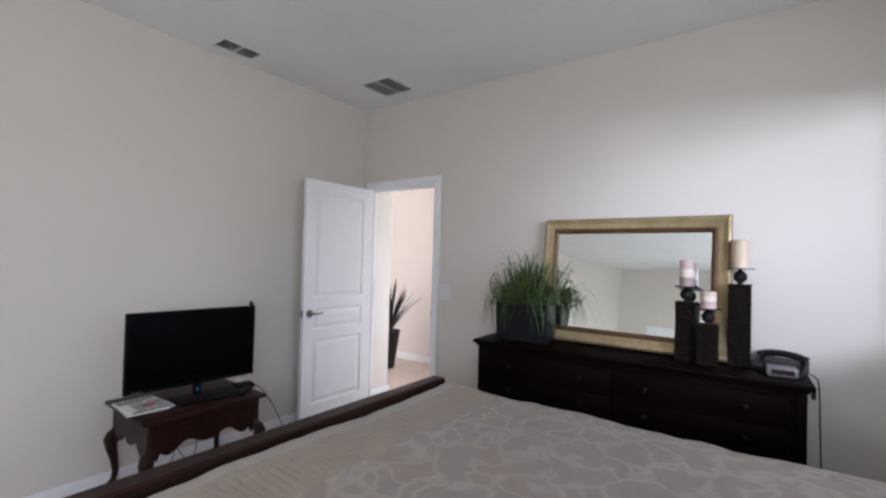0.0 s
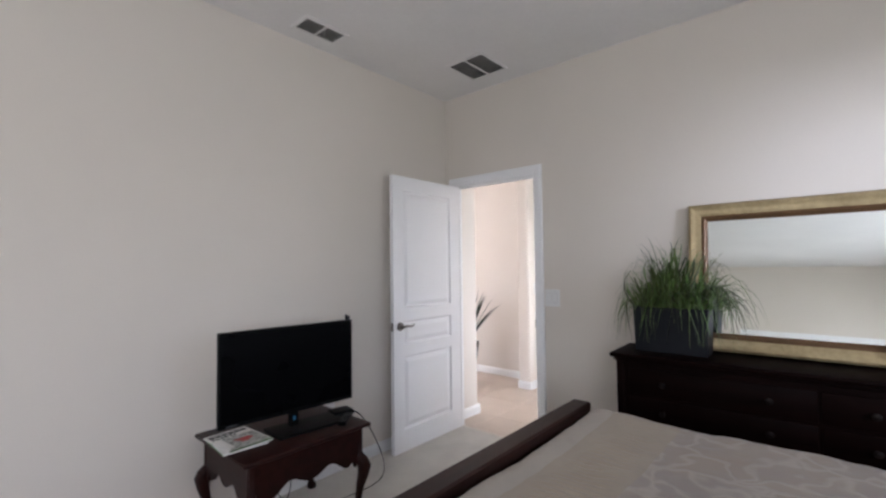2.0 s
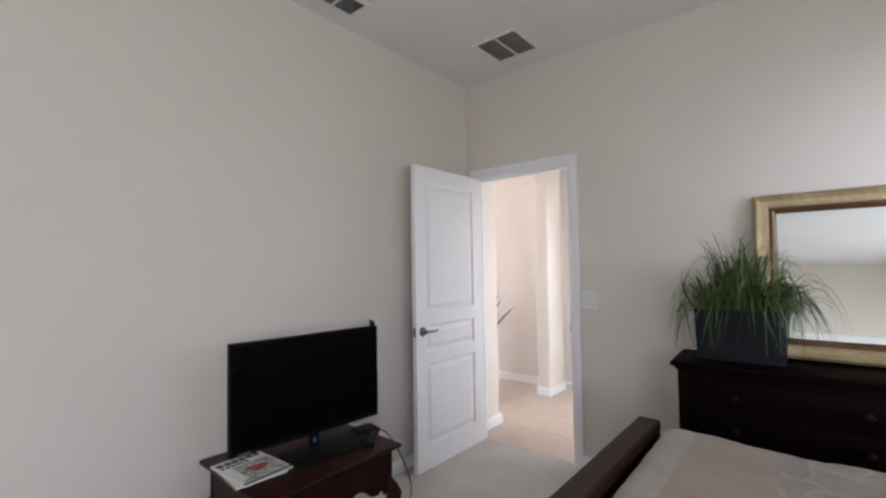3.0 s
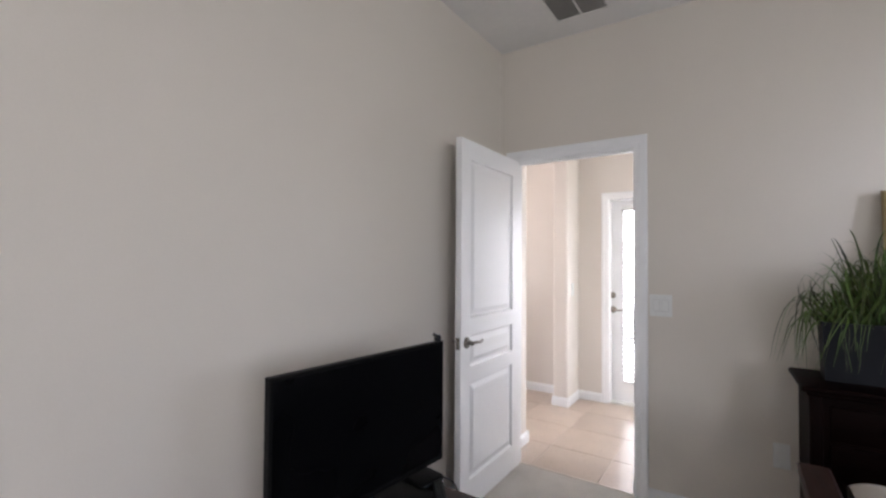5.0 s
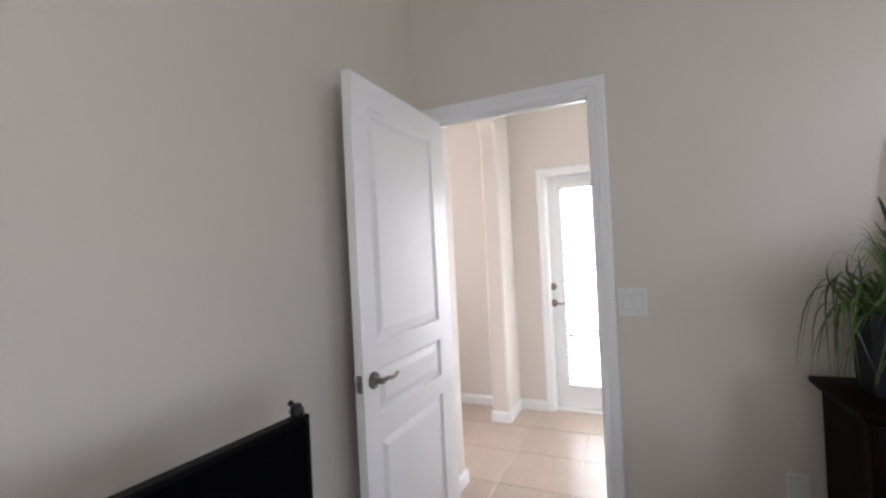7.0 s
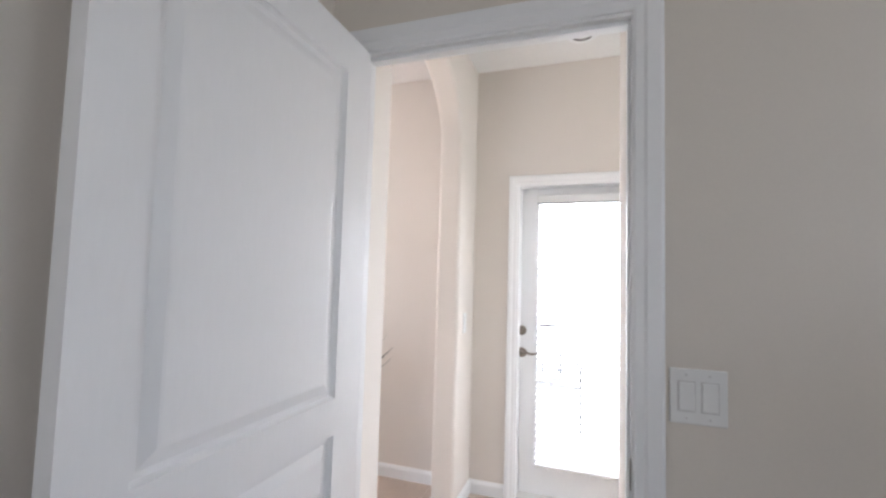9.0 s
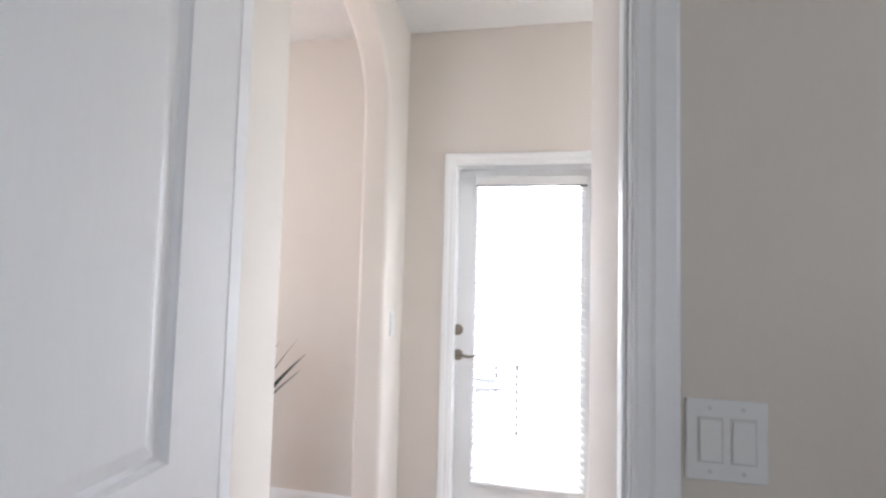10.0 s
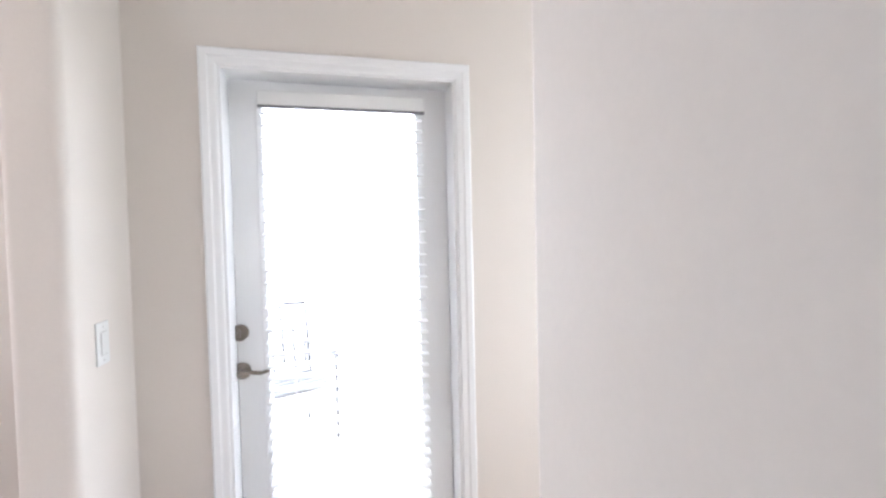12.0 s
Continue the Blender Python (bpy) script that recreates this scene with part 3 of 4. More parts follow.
def door_blind():
    y = EY - 0.040
    b = thing("slatted_blind", "white horizontal slatted blind hanging open on the glazed door", "blind", pose(0, 0, 0))
    x0, x1 = -3.250, -2.645
    # grey strip paints the shadow line along the headrail's underside
    part("headrail_shadow_strip", one(-3.252, -2.643, y - 0.030, y - 0.010, 1.864, 1.872, 0.001, 1), M_SILVER, b, "thin grey strip in place of the shadow under the headrail")
    part("headrail", one(-3.254, -2.641, y - 0.028, y + 0.030, 1.872, 1.925, 0.004), M_BLIND, b)
    part("bottom_rail", one(x0, x1, y - 0.024, y + 0.024, 0.205, 0.222, 0.004), M_BLIND, b)
    n = 37
    pitch = (1.850 - 0.255) / (n - 1)
    sl = bmesh.new()
    prof = [(-0.024, -0.0030), (-0.012, 0.0008), (0, 0.0020), (0.012, 0.0008), (0.024, -0.0030)]
    c, k = math.cos(radians(4)), math.sin(radians(4))
    prof = [(c * a - k * q, k * a + c * q) for a, q in prof]
    loop = prof + [(a, q - 0.0022) for a, q in prof[::-1]]
    rings(sl, [[(x, a, q) for a, q in loop] for x in (x0, x1)])
    me = finish(sl, "slat", M_BLIND)
    for k in range(n):
        o = new("slat", me)
        o.parent = b
        o.location = (0, y, 0.255 + pitch * k)
    for x in (x0 + 0.10, x1 - 0.10):
        part("ladder_cord", tube([(x, y - 0.026, 0.22), (x, y - 0.026, 1.88)], 0.0009, 5), M_BLIND, b)


door_blind()

# ---- bedroom things ----


def tv_table():
    w, d, h = 0.70, 0.575, 0.517
    t = thing("tv_table", "small dark cherry wood table with cabriole legs and scalloped apron", "table", pose(-3.374, 2.835, 0, 0, 0, 89.6))
    # local x along the front (from south to north), local -y is the room side
    top = one(-w / 2, w / 2, -d / 2, d / 2, h - 0.020, h, 0.007, 3)
    part("tabletop", top, M_CHERRY, t, "dark cherry top with rounded edge", smooth=True, angle=50)
    fw, fd, z1 = w / 2 - 0.036, d / 2 - 0.034, h - 0.020

    def apron(length):
        pts = [(-length, z1), (length, z1)]
        n = 40
        for k in range(n + 1):
            u = 1 - 2 * k / n
            a = abs(u)
            low = 0.158 + 0.030 * math.cos(a * math.pi * 3.0) * (0.4 + a) + (0.055 if a > 0.82 else 0.0)
            pts.append((u * length, z1 - low))
        return pts
    part("apron", prism([(x, -fd, z) for x, z in apron(fw)], (0, 0.018, 0)), M_CHERRY, t, "scalloped front apron")
    part("apron", prism([(x, fd - 0.018, z) for x, z in apron(fw)], (0, 0.018, 0)), M_CHERRY, t)
    for sx in (-1, 1):
        part("apron", prism([(sx * (fw - 0.009) - 0.009, y, z) for y, z in apron(fd - 0.019)], (0.018, 0, 0)), M_CHERRY, t, "scalloped side apron")
    for sx in (-1, 1):
        for sy in (-1, 1):
            rows = ((z1, 0.0, 0.016), (0.36, 0.0, 0.018), (0.33, 0.010, 0.033), (0.29, 0.022, 0.034), (0.24, 0.018, 0.028), (0.18, 0.006, 0.021), (0.11, -0.002, 0.016), (0.06, 0.004, 0.015), (0.035, 0.014, 0.021), (0.018, 0.018, 0.026), (0.0, 0.016, 0.022))
            loops = []
            for z, out, r in rows:
                cx, cy = sx * (fw - 0.015 + out), sy * (fd - 0.015 + out)
                loops.append([(cx + r * math.copysign(abs(math.cos(a)) ** 0.7, math.cos(a)), cy + r * math.copysign(abs(math.sin(a)) ** 0.7, math.sin(a)), z) for a in (2 * math.pi * k / 14 for k in range(14))])
            part("cabriole_leg", rings(bmesh.new(), loops), M_CHERRY, t, smooth=True, angle=60)


tv_table()
TVM = pose(-3.300, 2.826, 0.517, 0, 0, 85.2)


def television():
    t = thing("television", "black flat-screen television, switched off, on the table", "television", TVM)
    w, z0, z1 = 0.722, 0.099, 0.549
    part("back_housing", one(-w / 2 + 0.03, w / 2 - 0.03, 0.012, 0.052, z0 + 0.03, z1 - 0.05, 0.015, 3), M_BLACK, t)
    part("bezel", boxes((-w / 2, w / 2, -0.012, 0.014, z1 - 0.012, z1), (-w / 2, w / 2, -0.012, 0.014, z0, z0 + 0.018), (-w / 2, -w / 2 + 0.011, -0.012, 0.014, z0 + 0.018, z1 - 0.012), (w / 2 - 0.011, w / 2, -0.012, 0.014, z0 + 0.018, z1 - 0.012), bevel=0.002), M_BEZEL, t, "thin matt black bezel")
    part("screen", boxes((-w / 2 + 0.010, w / 2 - 0.010, -0.009, 0.012, z0 + 0.017, z1 - 0.011)), M_SCREEN, t, "dark blank screen")
    part("maker_mark", boxes((-w / 2 + 0.035, -w / 2 + 0.085, -0.0128, -0.0118, z0 + 0.006, z0 + 0.011)), M_SILVER, t, "small pale maker's mark")
    part("neck", one(0.008, 0.058, 0.034, 0.058, 0.014, z0 + 0.04, 0.006), M_BEZEL, t)
    part("foot", one(-0.10, 0.28, -0.085, 0.115, 0.0, 0.014, 0.006, 3), M_BEZEL, t, "flat black stand foot", smooth=True, angle=50)
    part("sticker", boxes((0.026, 0.040, 0.0328, 0.0338, 0.044, 0.066)), M_BLUE, t, "small blue label on the stand neck")
    cam_ = part("clip_camera", lathe([(0, 0), (0.013, 0.002), (0.015, 0.012), (0.010, 0.024), (0, 0.026)], 16), M_BLACK, t, "small black clip on the top edge", smooth=True, at=pose(w / 2 - 0.022, 0.0, z1))
    part("lens_hood", lathe([(0, 0), (0.006, 0), (0.006, 0.018), (0, 0.018)], 12, m=Matrix.Rotation(radians(-60), 4, "X")), M_BLACK, cam_, smooth=True, at=pose(0, 0.004, 0.016))


television()


def magazine(m, cover, name, label):
    g = thing(name, label, "magazine", m, "magazines on the table")
    bm = one(-0.105, 0.105, -0.14, 0.14, 0.0, 0.007, 0.0015, 1)
    part("pages", bm, M_PAPER, g)
    if cover:
        part("cover", boxes((-0.105, 0.105, -0.14, 0.14, 0.0072, 0.0080)), M_PAPER, g, "pale printed cover")
        for k, (u0, u1, hh) in enumerate(((-0.095, 0.095, 0.034), (-0.095, 0.030, 0.018))):
            for j in range(6):
                a = u0 + (u1 - u0) * j / 6
                zc = 0.104 - 0.034 * k
                part("headline_bar", boxes((a, a + (u1 - u0) / 6 - 0.005, zc - hh / 2, zc + hh / 2, 0.0081, 0.0085)), M_INK, g)
        part("cover_band", boxes((-0.105, 0.105, -0.14, -0.118, 0.0081, 0.0085)), M_GREEN, g, "dull green band")
        part("cover_shade", boxes((-0.060, 0.098, -0.112, 0.050, 0.0080, 0.0083)), M_PRINTGREY, g, "grey printed picture ground")
        bm = bmesh.new()
        vs = [bm.verts.new((0.015 + (0.036 + 0.014 * math.sin(3 * a) + 0.008 * math.cos(5 * a)) * math.cos(a), -0.030 + (0.040 + 0.012 * math.cos(2 * a)) * math.sin(a), 0.0084)) for a in (2 * math.pi * k / 28 for k in range(28))]
        f = bm.faces.new(vs)
        r = bmesh.ops.extrude_face_region(bm, geom=[f])
        bmesh.ops.translate(bm, vec=(0, 0, 0.0004), verts=[v for v in r["geom"] if isinstance(v, bmesh.types.BMVert)])
        part("cover_picture", bm, M_RED, g, "red printed shape")
        part("cover_line", boxes((-0.085, -0.04, -0.10, -0.094, 0.0081, 0.0085), (-0.085, -0.03, -0.112, -0.107, 0.0081, 0.0085)), M_INK, g)
    else:
        part("spine", boxes((-0.107, -0.1045, -0.14, 0.14, 0.0005, 0.0072)), M_GREEN, g, "green spine")
    return g


magazine(pose(-3.393, 2.582, 0.517, 0, 0, 85), False, "magazine", "closed magazine with green spine lying on the table")
magazine(pose(-3.383, 2.588, 0.525, 0, 0, 93), True, "magazine", "magazine with pale cover and red picture, on another")


def remote():
    g = thing("remote_control", "black remote control lying on the table", "remote control", pose(-3.215, 3.105, 0.517, 0, 0, 40))
    part("case", one(-0.022, 0.022, -0.085, 0.085, 0, 0.020, 0.006, 3), M_BEZEL, g, smooth=True, angle=50)
    me = finish(one(-0.004, 0.004, -0.003, 0.003, 0.020, 0.0225, 0.0008, 1), "button", M_INK)
    for i in range(3):
        for j in range(7):
            o = new("button", me)
            o.parent = g
            o.location = (-0.012 + 0.012 * i, -0.060 + 0.019 * j, 0)


remote()
g = thing("set_top_box", "small black cable box behind the remote on the table", "box", pose(-3.33, 3.16, 0.517, 0, 0, 80))
part("case", one(-0.06, 0.06, -0.05, 0.05, 0, 0.026, 0.006, 3), M_BEZEL, g, smooth=True, angle=50)
part("front_strip", boxes((-0.045, 0.045, -0.0515, -0.0498, 0.008, 0.015)), M_INK, g)
single("television_cable", tube(smooth_path([(-3.36, 3.16, 0.535), (-3.28, 3.20, 0.535), (-3.24, 3.24, 0.50), (-3.27, 3.36, 0.34), (-3.30, 3.46, 0.14), (-3.33, 3.44, 0.03), (-3.36, 3.25, 0.006), (-3.40, 3.0, 0.006), (-3.44, 2.82, 0.008), (-3.50, 2.70, 0.05), (-3.60, 2.66, 0.28)], 8), 0.0032, 8), M_CABLE, "black cable hanging from the table onto the carpet", "cable", smooth=True)
single("power_cable", tube(smooth_path([(-3.66, 3.02, 0.32), (-3.60, 3.00, 0.20), (-3.56, 2.96, 0.06), (-3.52, 2.86, 0.008), (-3.55, 2.74, 0.03), (-3.62, 2.70, 0.24)], 8), 0.003, 8), M_CABLE, "thin black power cable under the table", "cable", smooth=True)

single("adapter_cable", tube(smooth_path([(-3.67, 2.92, 0.34), (-3.62, 2.88, 0.16), (-3.52, 2.78, 0.012), (-3.40, 2.70, 0.007), (-3.30, 2.80, 0.007), (-3.38, 2.94, 0.007), (-3.50, 2.92, 0.03), (-3.58, 2.84, 0.20), (-3.62, 2.82, 0.42)], 8), 0.0028, 8), M_CABLE, "thin black adapter cable lying in a loop under the table", "cable", smooth=True)


def bed():
    b = thing("bed", "large dark mahogany sleigh bed made up with a damask comforter", "bed", pose(0, 0, 0))
    y0, y1 = 1.78, 3.705
    # footboard: a sleigh board flaring outwards under a thick flat rail
    prof = [(-2.140, 0.645), (-2.147, 0.668), (-2.148, 0.688), (-2.142, 0.697), (-2.066, 0.697), (-2.058, 0.690), (-2.057, 0.668), (-2.062, 0.645)]
    part("foot_rail", rings(bmesh.new(), [[(x, y, z) for x, z in prof] for y in (y0, y1)]), M_BEDWOOD, b, "flat polished top rail", smooth=True, angle=35)
    outer = [(-2.128, 0.645), (-2.105, 0.55), (-2.09, 0.42), (-2.088, 0.30), (-2.10, 0.16)]
    inner = [(x + 0.03, z) for x, z in outer[::-1]]
    part("foot_panel", rings(bmesh.new(), [[(x, y, z) for x, z in outer + inner] for y in (y0 + 0.05, y1 - 0.05)]), M_BEDWOOD, b, smooth=True, angle=40)
    po = [(-2.138, 0.645), (-2.118, 0.55), (-2.104, 0.42), (-2.104, 0.28), (-2.118, 0.12), (-2.126, 0.0)]
    pi = [(-2.045, 0.0), (-2.045, 0.12), (-2.042, 0.28), (-2.042, 0.42), (-2.048, 0.55), (-2.060, 0.645)]
    for ya in (y0 + 0.002, y1 - 0.058):
        part("foot_post", rings(bmesh.new(), [[(x, y, z) for x, z in po + pi] for y in (ya, ya + 0.056)]), M_BEDWOOD, b, smooth=True, angle=40)
    for ya in (y0 + 0.02, y1 - 0.05):
        part("side_rail", one(-2.045, 0.30, ya, ya + 0.03, 0.16, 0.36, 0.004), M_BEDWOOD, b)
    hb = [(0.30, 0.0), (0.305, 0.8), (0.33, 1.02), (0.36, 1.09), (0.39, 1.07), (0.37, 0.98), (0.345, 0.8), (0.34, 0.0)]
    part("headboard", rings(bmesh.new(), [[(x, y, z) for x, z in hb] for y in (y0, y1)]), M_BEDWOOD, b, smooth=True, angle=40)
    part("box_spring", one(-2.02, 0.29, y0 + 0.06, y1 - 0.06, 0.20, 0.42, 0.02), M_SHEET, b)
    part("mattress", one(-2.02, 0.29, y0 + 0.07, y1 - 0.07, 0.42, 0.655, 0.05, 4), M_SHEET, b, "white fitted sheet over the mattress", smooth=True, angle=60)


bed()


def drape(name, parent, x0, x1, ya, yb, ztop, drop_n, drop_s, mat, label, rib=(0, 0), nx=110, ny=90, thick=0.02, foot_drop=0.0):
    """A soft cover lying on the bed and hanging down its two sides."""
    bm = bmesh.new()
    flat = yb - ya
    total = drop_s + flat + drop_n
    grid = []
    for i in range(nx + 1):
        x = x0 + (x1 - x0) * i / nx
        row = []
        for j in range(ny + 1):
            s = total * j / ny
            r = 0.07
            if s < drop_s:
                y, z, side = ya - 0.012, ztop - (drop_s - s) , 1
            elif s > drop_s + flat:
                y, z, side = yb + 0.012, ztop - (s - drop_s - flat), 1
            else:
                y, z, side = ya + (s - drop_s), ztop, 0
            e = min(abs(y - ya), abs(yb - y)) if not side else 0
            if not side and e < r:
                q = 1 - e / r
                z -= 0.028 * q * q
            if side:
                z -= 0.028
            p = Vector((x * 1.4, s * 1.4, 0.3))
            puff = 0.016 * noise.noise(p * 2.2) + 0.007 * noise.noise(p * 6.5) + 0.003 * noise.noise(p * 17)
            if side:
                y += (-1 if s < drop_s else 1) * (0.012 + 0.016 * noise.noise(Vector((x * 5, 0.4, s))))
            else:
                z += puff
                if rib[1] > rib[0] and rib[0] < x < rib[1]:
                    z += 0.0016 * math.sin(s * 2 * math.pi / 0.030) * min(1, (x - rib[0]) / 0.04, (rib[1] - x) / 0.04)
            d = x + 2.015
            if d < 0.07:
                q = 1 - d / 0.07
                z -= (0.02 + foot_drop) * q * q
            row.append(bm.verts.new((x, y, z)))
        grid.append(row)
    for i in range(nx):
        for j in range(ny):
            bm.faces.new((grid[i][j], grid[i + 1][j], grid[i + 1][j + 1], grid[i][j + 1]))
    ob = part(name, bm, mat, parent, label, smooth=True, angle=80)
    mod = ob.modifiers.new("thickness", "SOLIDIFY")
    mod.thickness, mod.offset, mod.use_rim = thick, 1.0, False
    return ob


comforter = thing("comforter", "grey-beige damask comforter with ribbed foot band on the bed", "bedding", pose(0, 0, 0))
drape("damask_cover", comforter, -1.64, 0.26, 1.80, 3.675, 0.675, 0.30, 0.30, M_COMFORTER, "grey-beige damask with pale veins", nx=120, ny=220)
drape("foot_hem", comforter, -2.015, -1.910, 1.80, 3.675, 0.675, 0.30, 0.30, M_HEM, "pale turned hem", nx=16, ny=220)
drape("foot_band", comforter, -1.910, -1.64, 1.80, 3.675, 0.675, 0.30, 0.30, M_BAND, "plain tan band with fine ribs", rib=(-1.88, -1.66), nx=48, ny=420)


def dresser():
    x0, x1, yf, yb, h = -2.10, -0.315, 4.070, 4.455, 0.878
    d = thing("dresser", "long dark espresso dresser with a moulded top and round knobs", "dresser", pose(-2.10, 4.07, 0, 0, 0, 2.3) @ pose(2.10, -4.07, 0))
    part("top", one(x0, x1, yf, yb, h - 0.024, h, 0.008, 3), M_DRESSER, d, "polished dark top with moulded edge", smooth=True, angle=50)
    part("moulding", one(x0 + 0.018, x1 - 0.018, yf + 0.018, yb, h - 0.042, h - 0.024, 0.006, 2), M_DRESSER, d)
    a0, a1, b0 = x0 + 0.038, x1 - 0.038, yf + 0.040
    part("carcass", one(a0, a1, b0, yb, 0.10, h - 0.042, 0.004), M_DRESSER, d)
    part("plinth", one(a0 - 0.012, a1 + 0.012, b0 - 0.012, yb, 0.0, 0.10, 0.006), M_DRESSER, d)
    for x in (a0 + 0.012, a1 - 0.012):
        part("corner_post", one(x - 0.022, x + 0.022, b0 - 0.010, b0 + 0.03, 0.10, h - 0.042, 0.008, 3), M_DRESSER, d, smooth=True, angle=50)
    cols = 2
    wd = (a1 - a0 - 0.10) / cols
    rows = ((0.660, 0.805), (0.515, 0.650), (0.335, 0.505), (0.120, 0.325))
    knob = finish(lathe([(0, 0), (0.008, 0), (0.006, 0.010), (0.016, 0.018), (0.018, 0.024), (0.011, 0.031), (0, 0.032)], 16, m=Matrix.Rotation(radians(90), 4, "X")), "knob", M_KNOB, True, 60)
    front = finish(one(0.006, wd - 0.006, -0.008, 0.002, 0.003, 0.157, 0.004, 2), "drawer", M_DRESSER, True, 40)
    for c in range(cols):
        for z0, z1 in rows:
            o = new("drawer", front)
            o.parent = d
            o.matrix_local = pose(a0 + 0.05 + wd * c, b0, z0)
            o.scale = (1, 1, (z1 - z0) / 0.16)
            for u in (0.22, 0.78):
                k = new("knob", knob)
                k.parent = o
                k.location = (wd * u, -0.007, 0.08)
    part("cord_hook", one(x1 - 0.012, x1 + 0.004, yf + 0.06, yf + 0.075, h - 0.07, h - 0.026, 0.003), M_IRON, d)


dresser()


def framed_mirror():
    """Leans against the wall: local x right, z up along the glass, -y out of the glass."""
    w, h, f = 1.115, 0.825, 0.070
    m = thing("framed_mirror", "wide mirror in an antique gold frame leaning on the wall", "mirror", pose(-1.215, 4.418, 0.885, -6.8, 0, 0.0))
    prof = ((0, 0.0), (0, -0.012), (0.006, -0.026), (0.018, -0.034), (0.030, -0.030), (0.042, -0.022), (0.052, -0.020), (f, -0.012), (f, 0.0))
    loops = []
    for sx, sz in ((-1, 0), (-1, 1), (1, 1), (1, 0), (-1, 0)):
        loops.append([(sx * (w / 2 - u), d, (h - u if sz else u)) for u, d in prof])
    bm = bmesh.new()
    rings(bm, loops, close_ends=False)
    bmesh.ops.remove_doubles(bm, verts=bm.verts, dist=1e-5)
    part("frame", bm, M_GOLD, m, "moulded antique gold frame", smooth=True, angle=25)
    f2 = f + 0.030
    loops = []
    for sx, sz in ((-1, 0), (-1, 1), (1, 1), (1, 0), (-1, 0)):
        loops.append([(sx * (w / 2 - u), d, (h - u if sz else u)) for u, d in ((f - 0.001, 0.0), (f - 0.001, -0.015), (f + 0.012, -0.017), (f2, -0.006), (f2, 0.0))])
    bm = bmesh.new()
    rings(bm, loops, close_ends=False)
    bmesh.ops.remove_doubles(bm, verts=bm.verts, dist=1e-5)
    part("inner_lip", bm, M_GOLDDARK, m, "dark brown inner lip")
    part("glass", boxes((-w / 2 + f, w / 2 - f, -0.004, -0.001, f, h - f)), M_MIRROR, m, "silvered mirror glass")
    part("backing", boxes((-w / 2 + 0.004, w / 2 - 0.004, 0.0, 0.006, 0.004, h - 0.004)), M_BLACK, m)


framed_mirror()


def blade(bm, root, way, length, rise, droop, width, n=7, bend=1.25, sway=0.0):
    """One arching leaf: a folded strip with thickness from its keel."""
    side = Vector((-way.y, way.x, 0)).normalized()
    rows = []
    for i in range(n + 1):
        t = i / n
        p = root + way * (length * t ** bend) + Vector((0, 0, rise * t - droop * t * t * t)) + side * (sway * math.sin(t * 2.4))
        wv = width * (1 - t ** 2.2) + 0.0004
        rows.append([p - side * wv, p + Vector((0, 0, -wv * 0.45)), p + side * wv])
    made = [[bm.verts.new(q) for q in r] for r in rows]
    for a, b in zip(made, made[1:]):
        for k in range(2):
            bm.faces.new((a[k], a[k + 1], b[k + 1], b[k]))


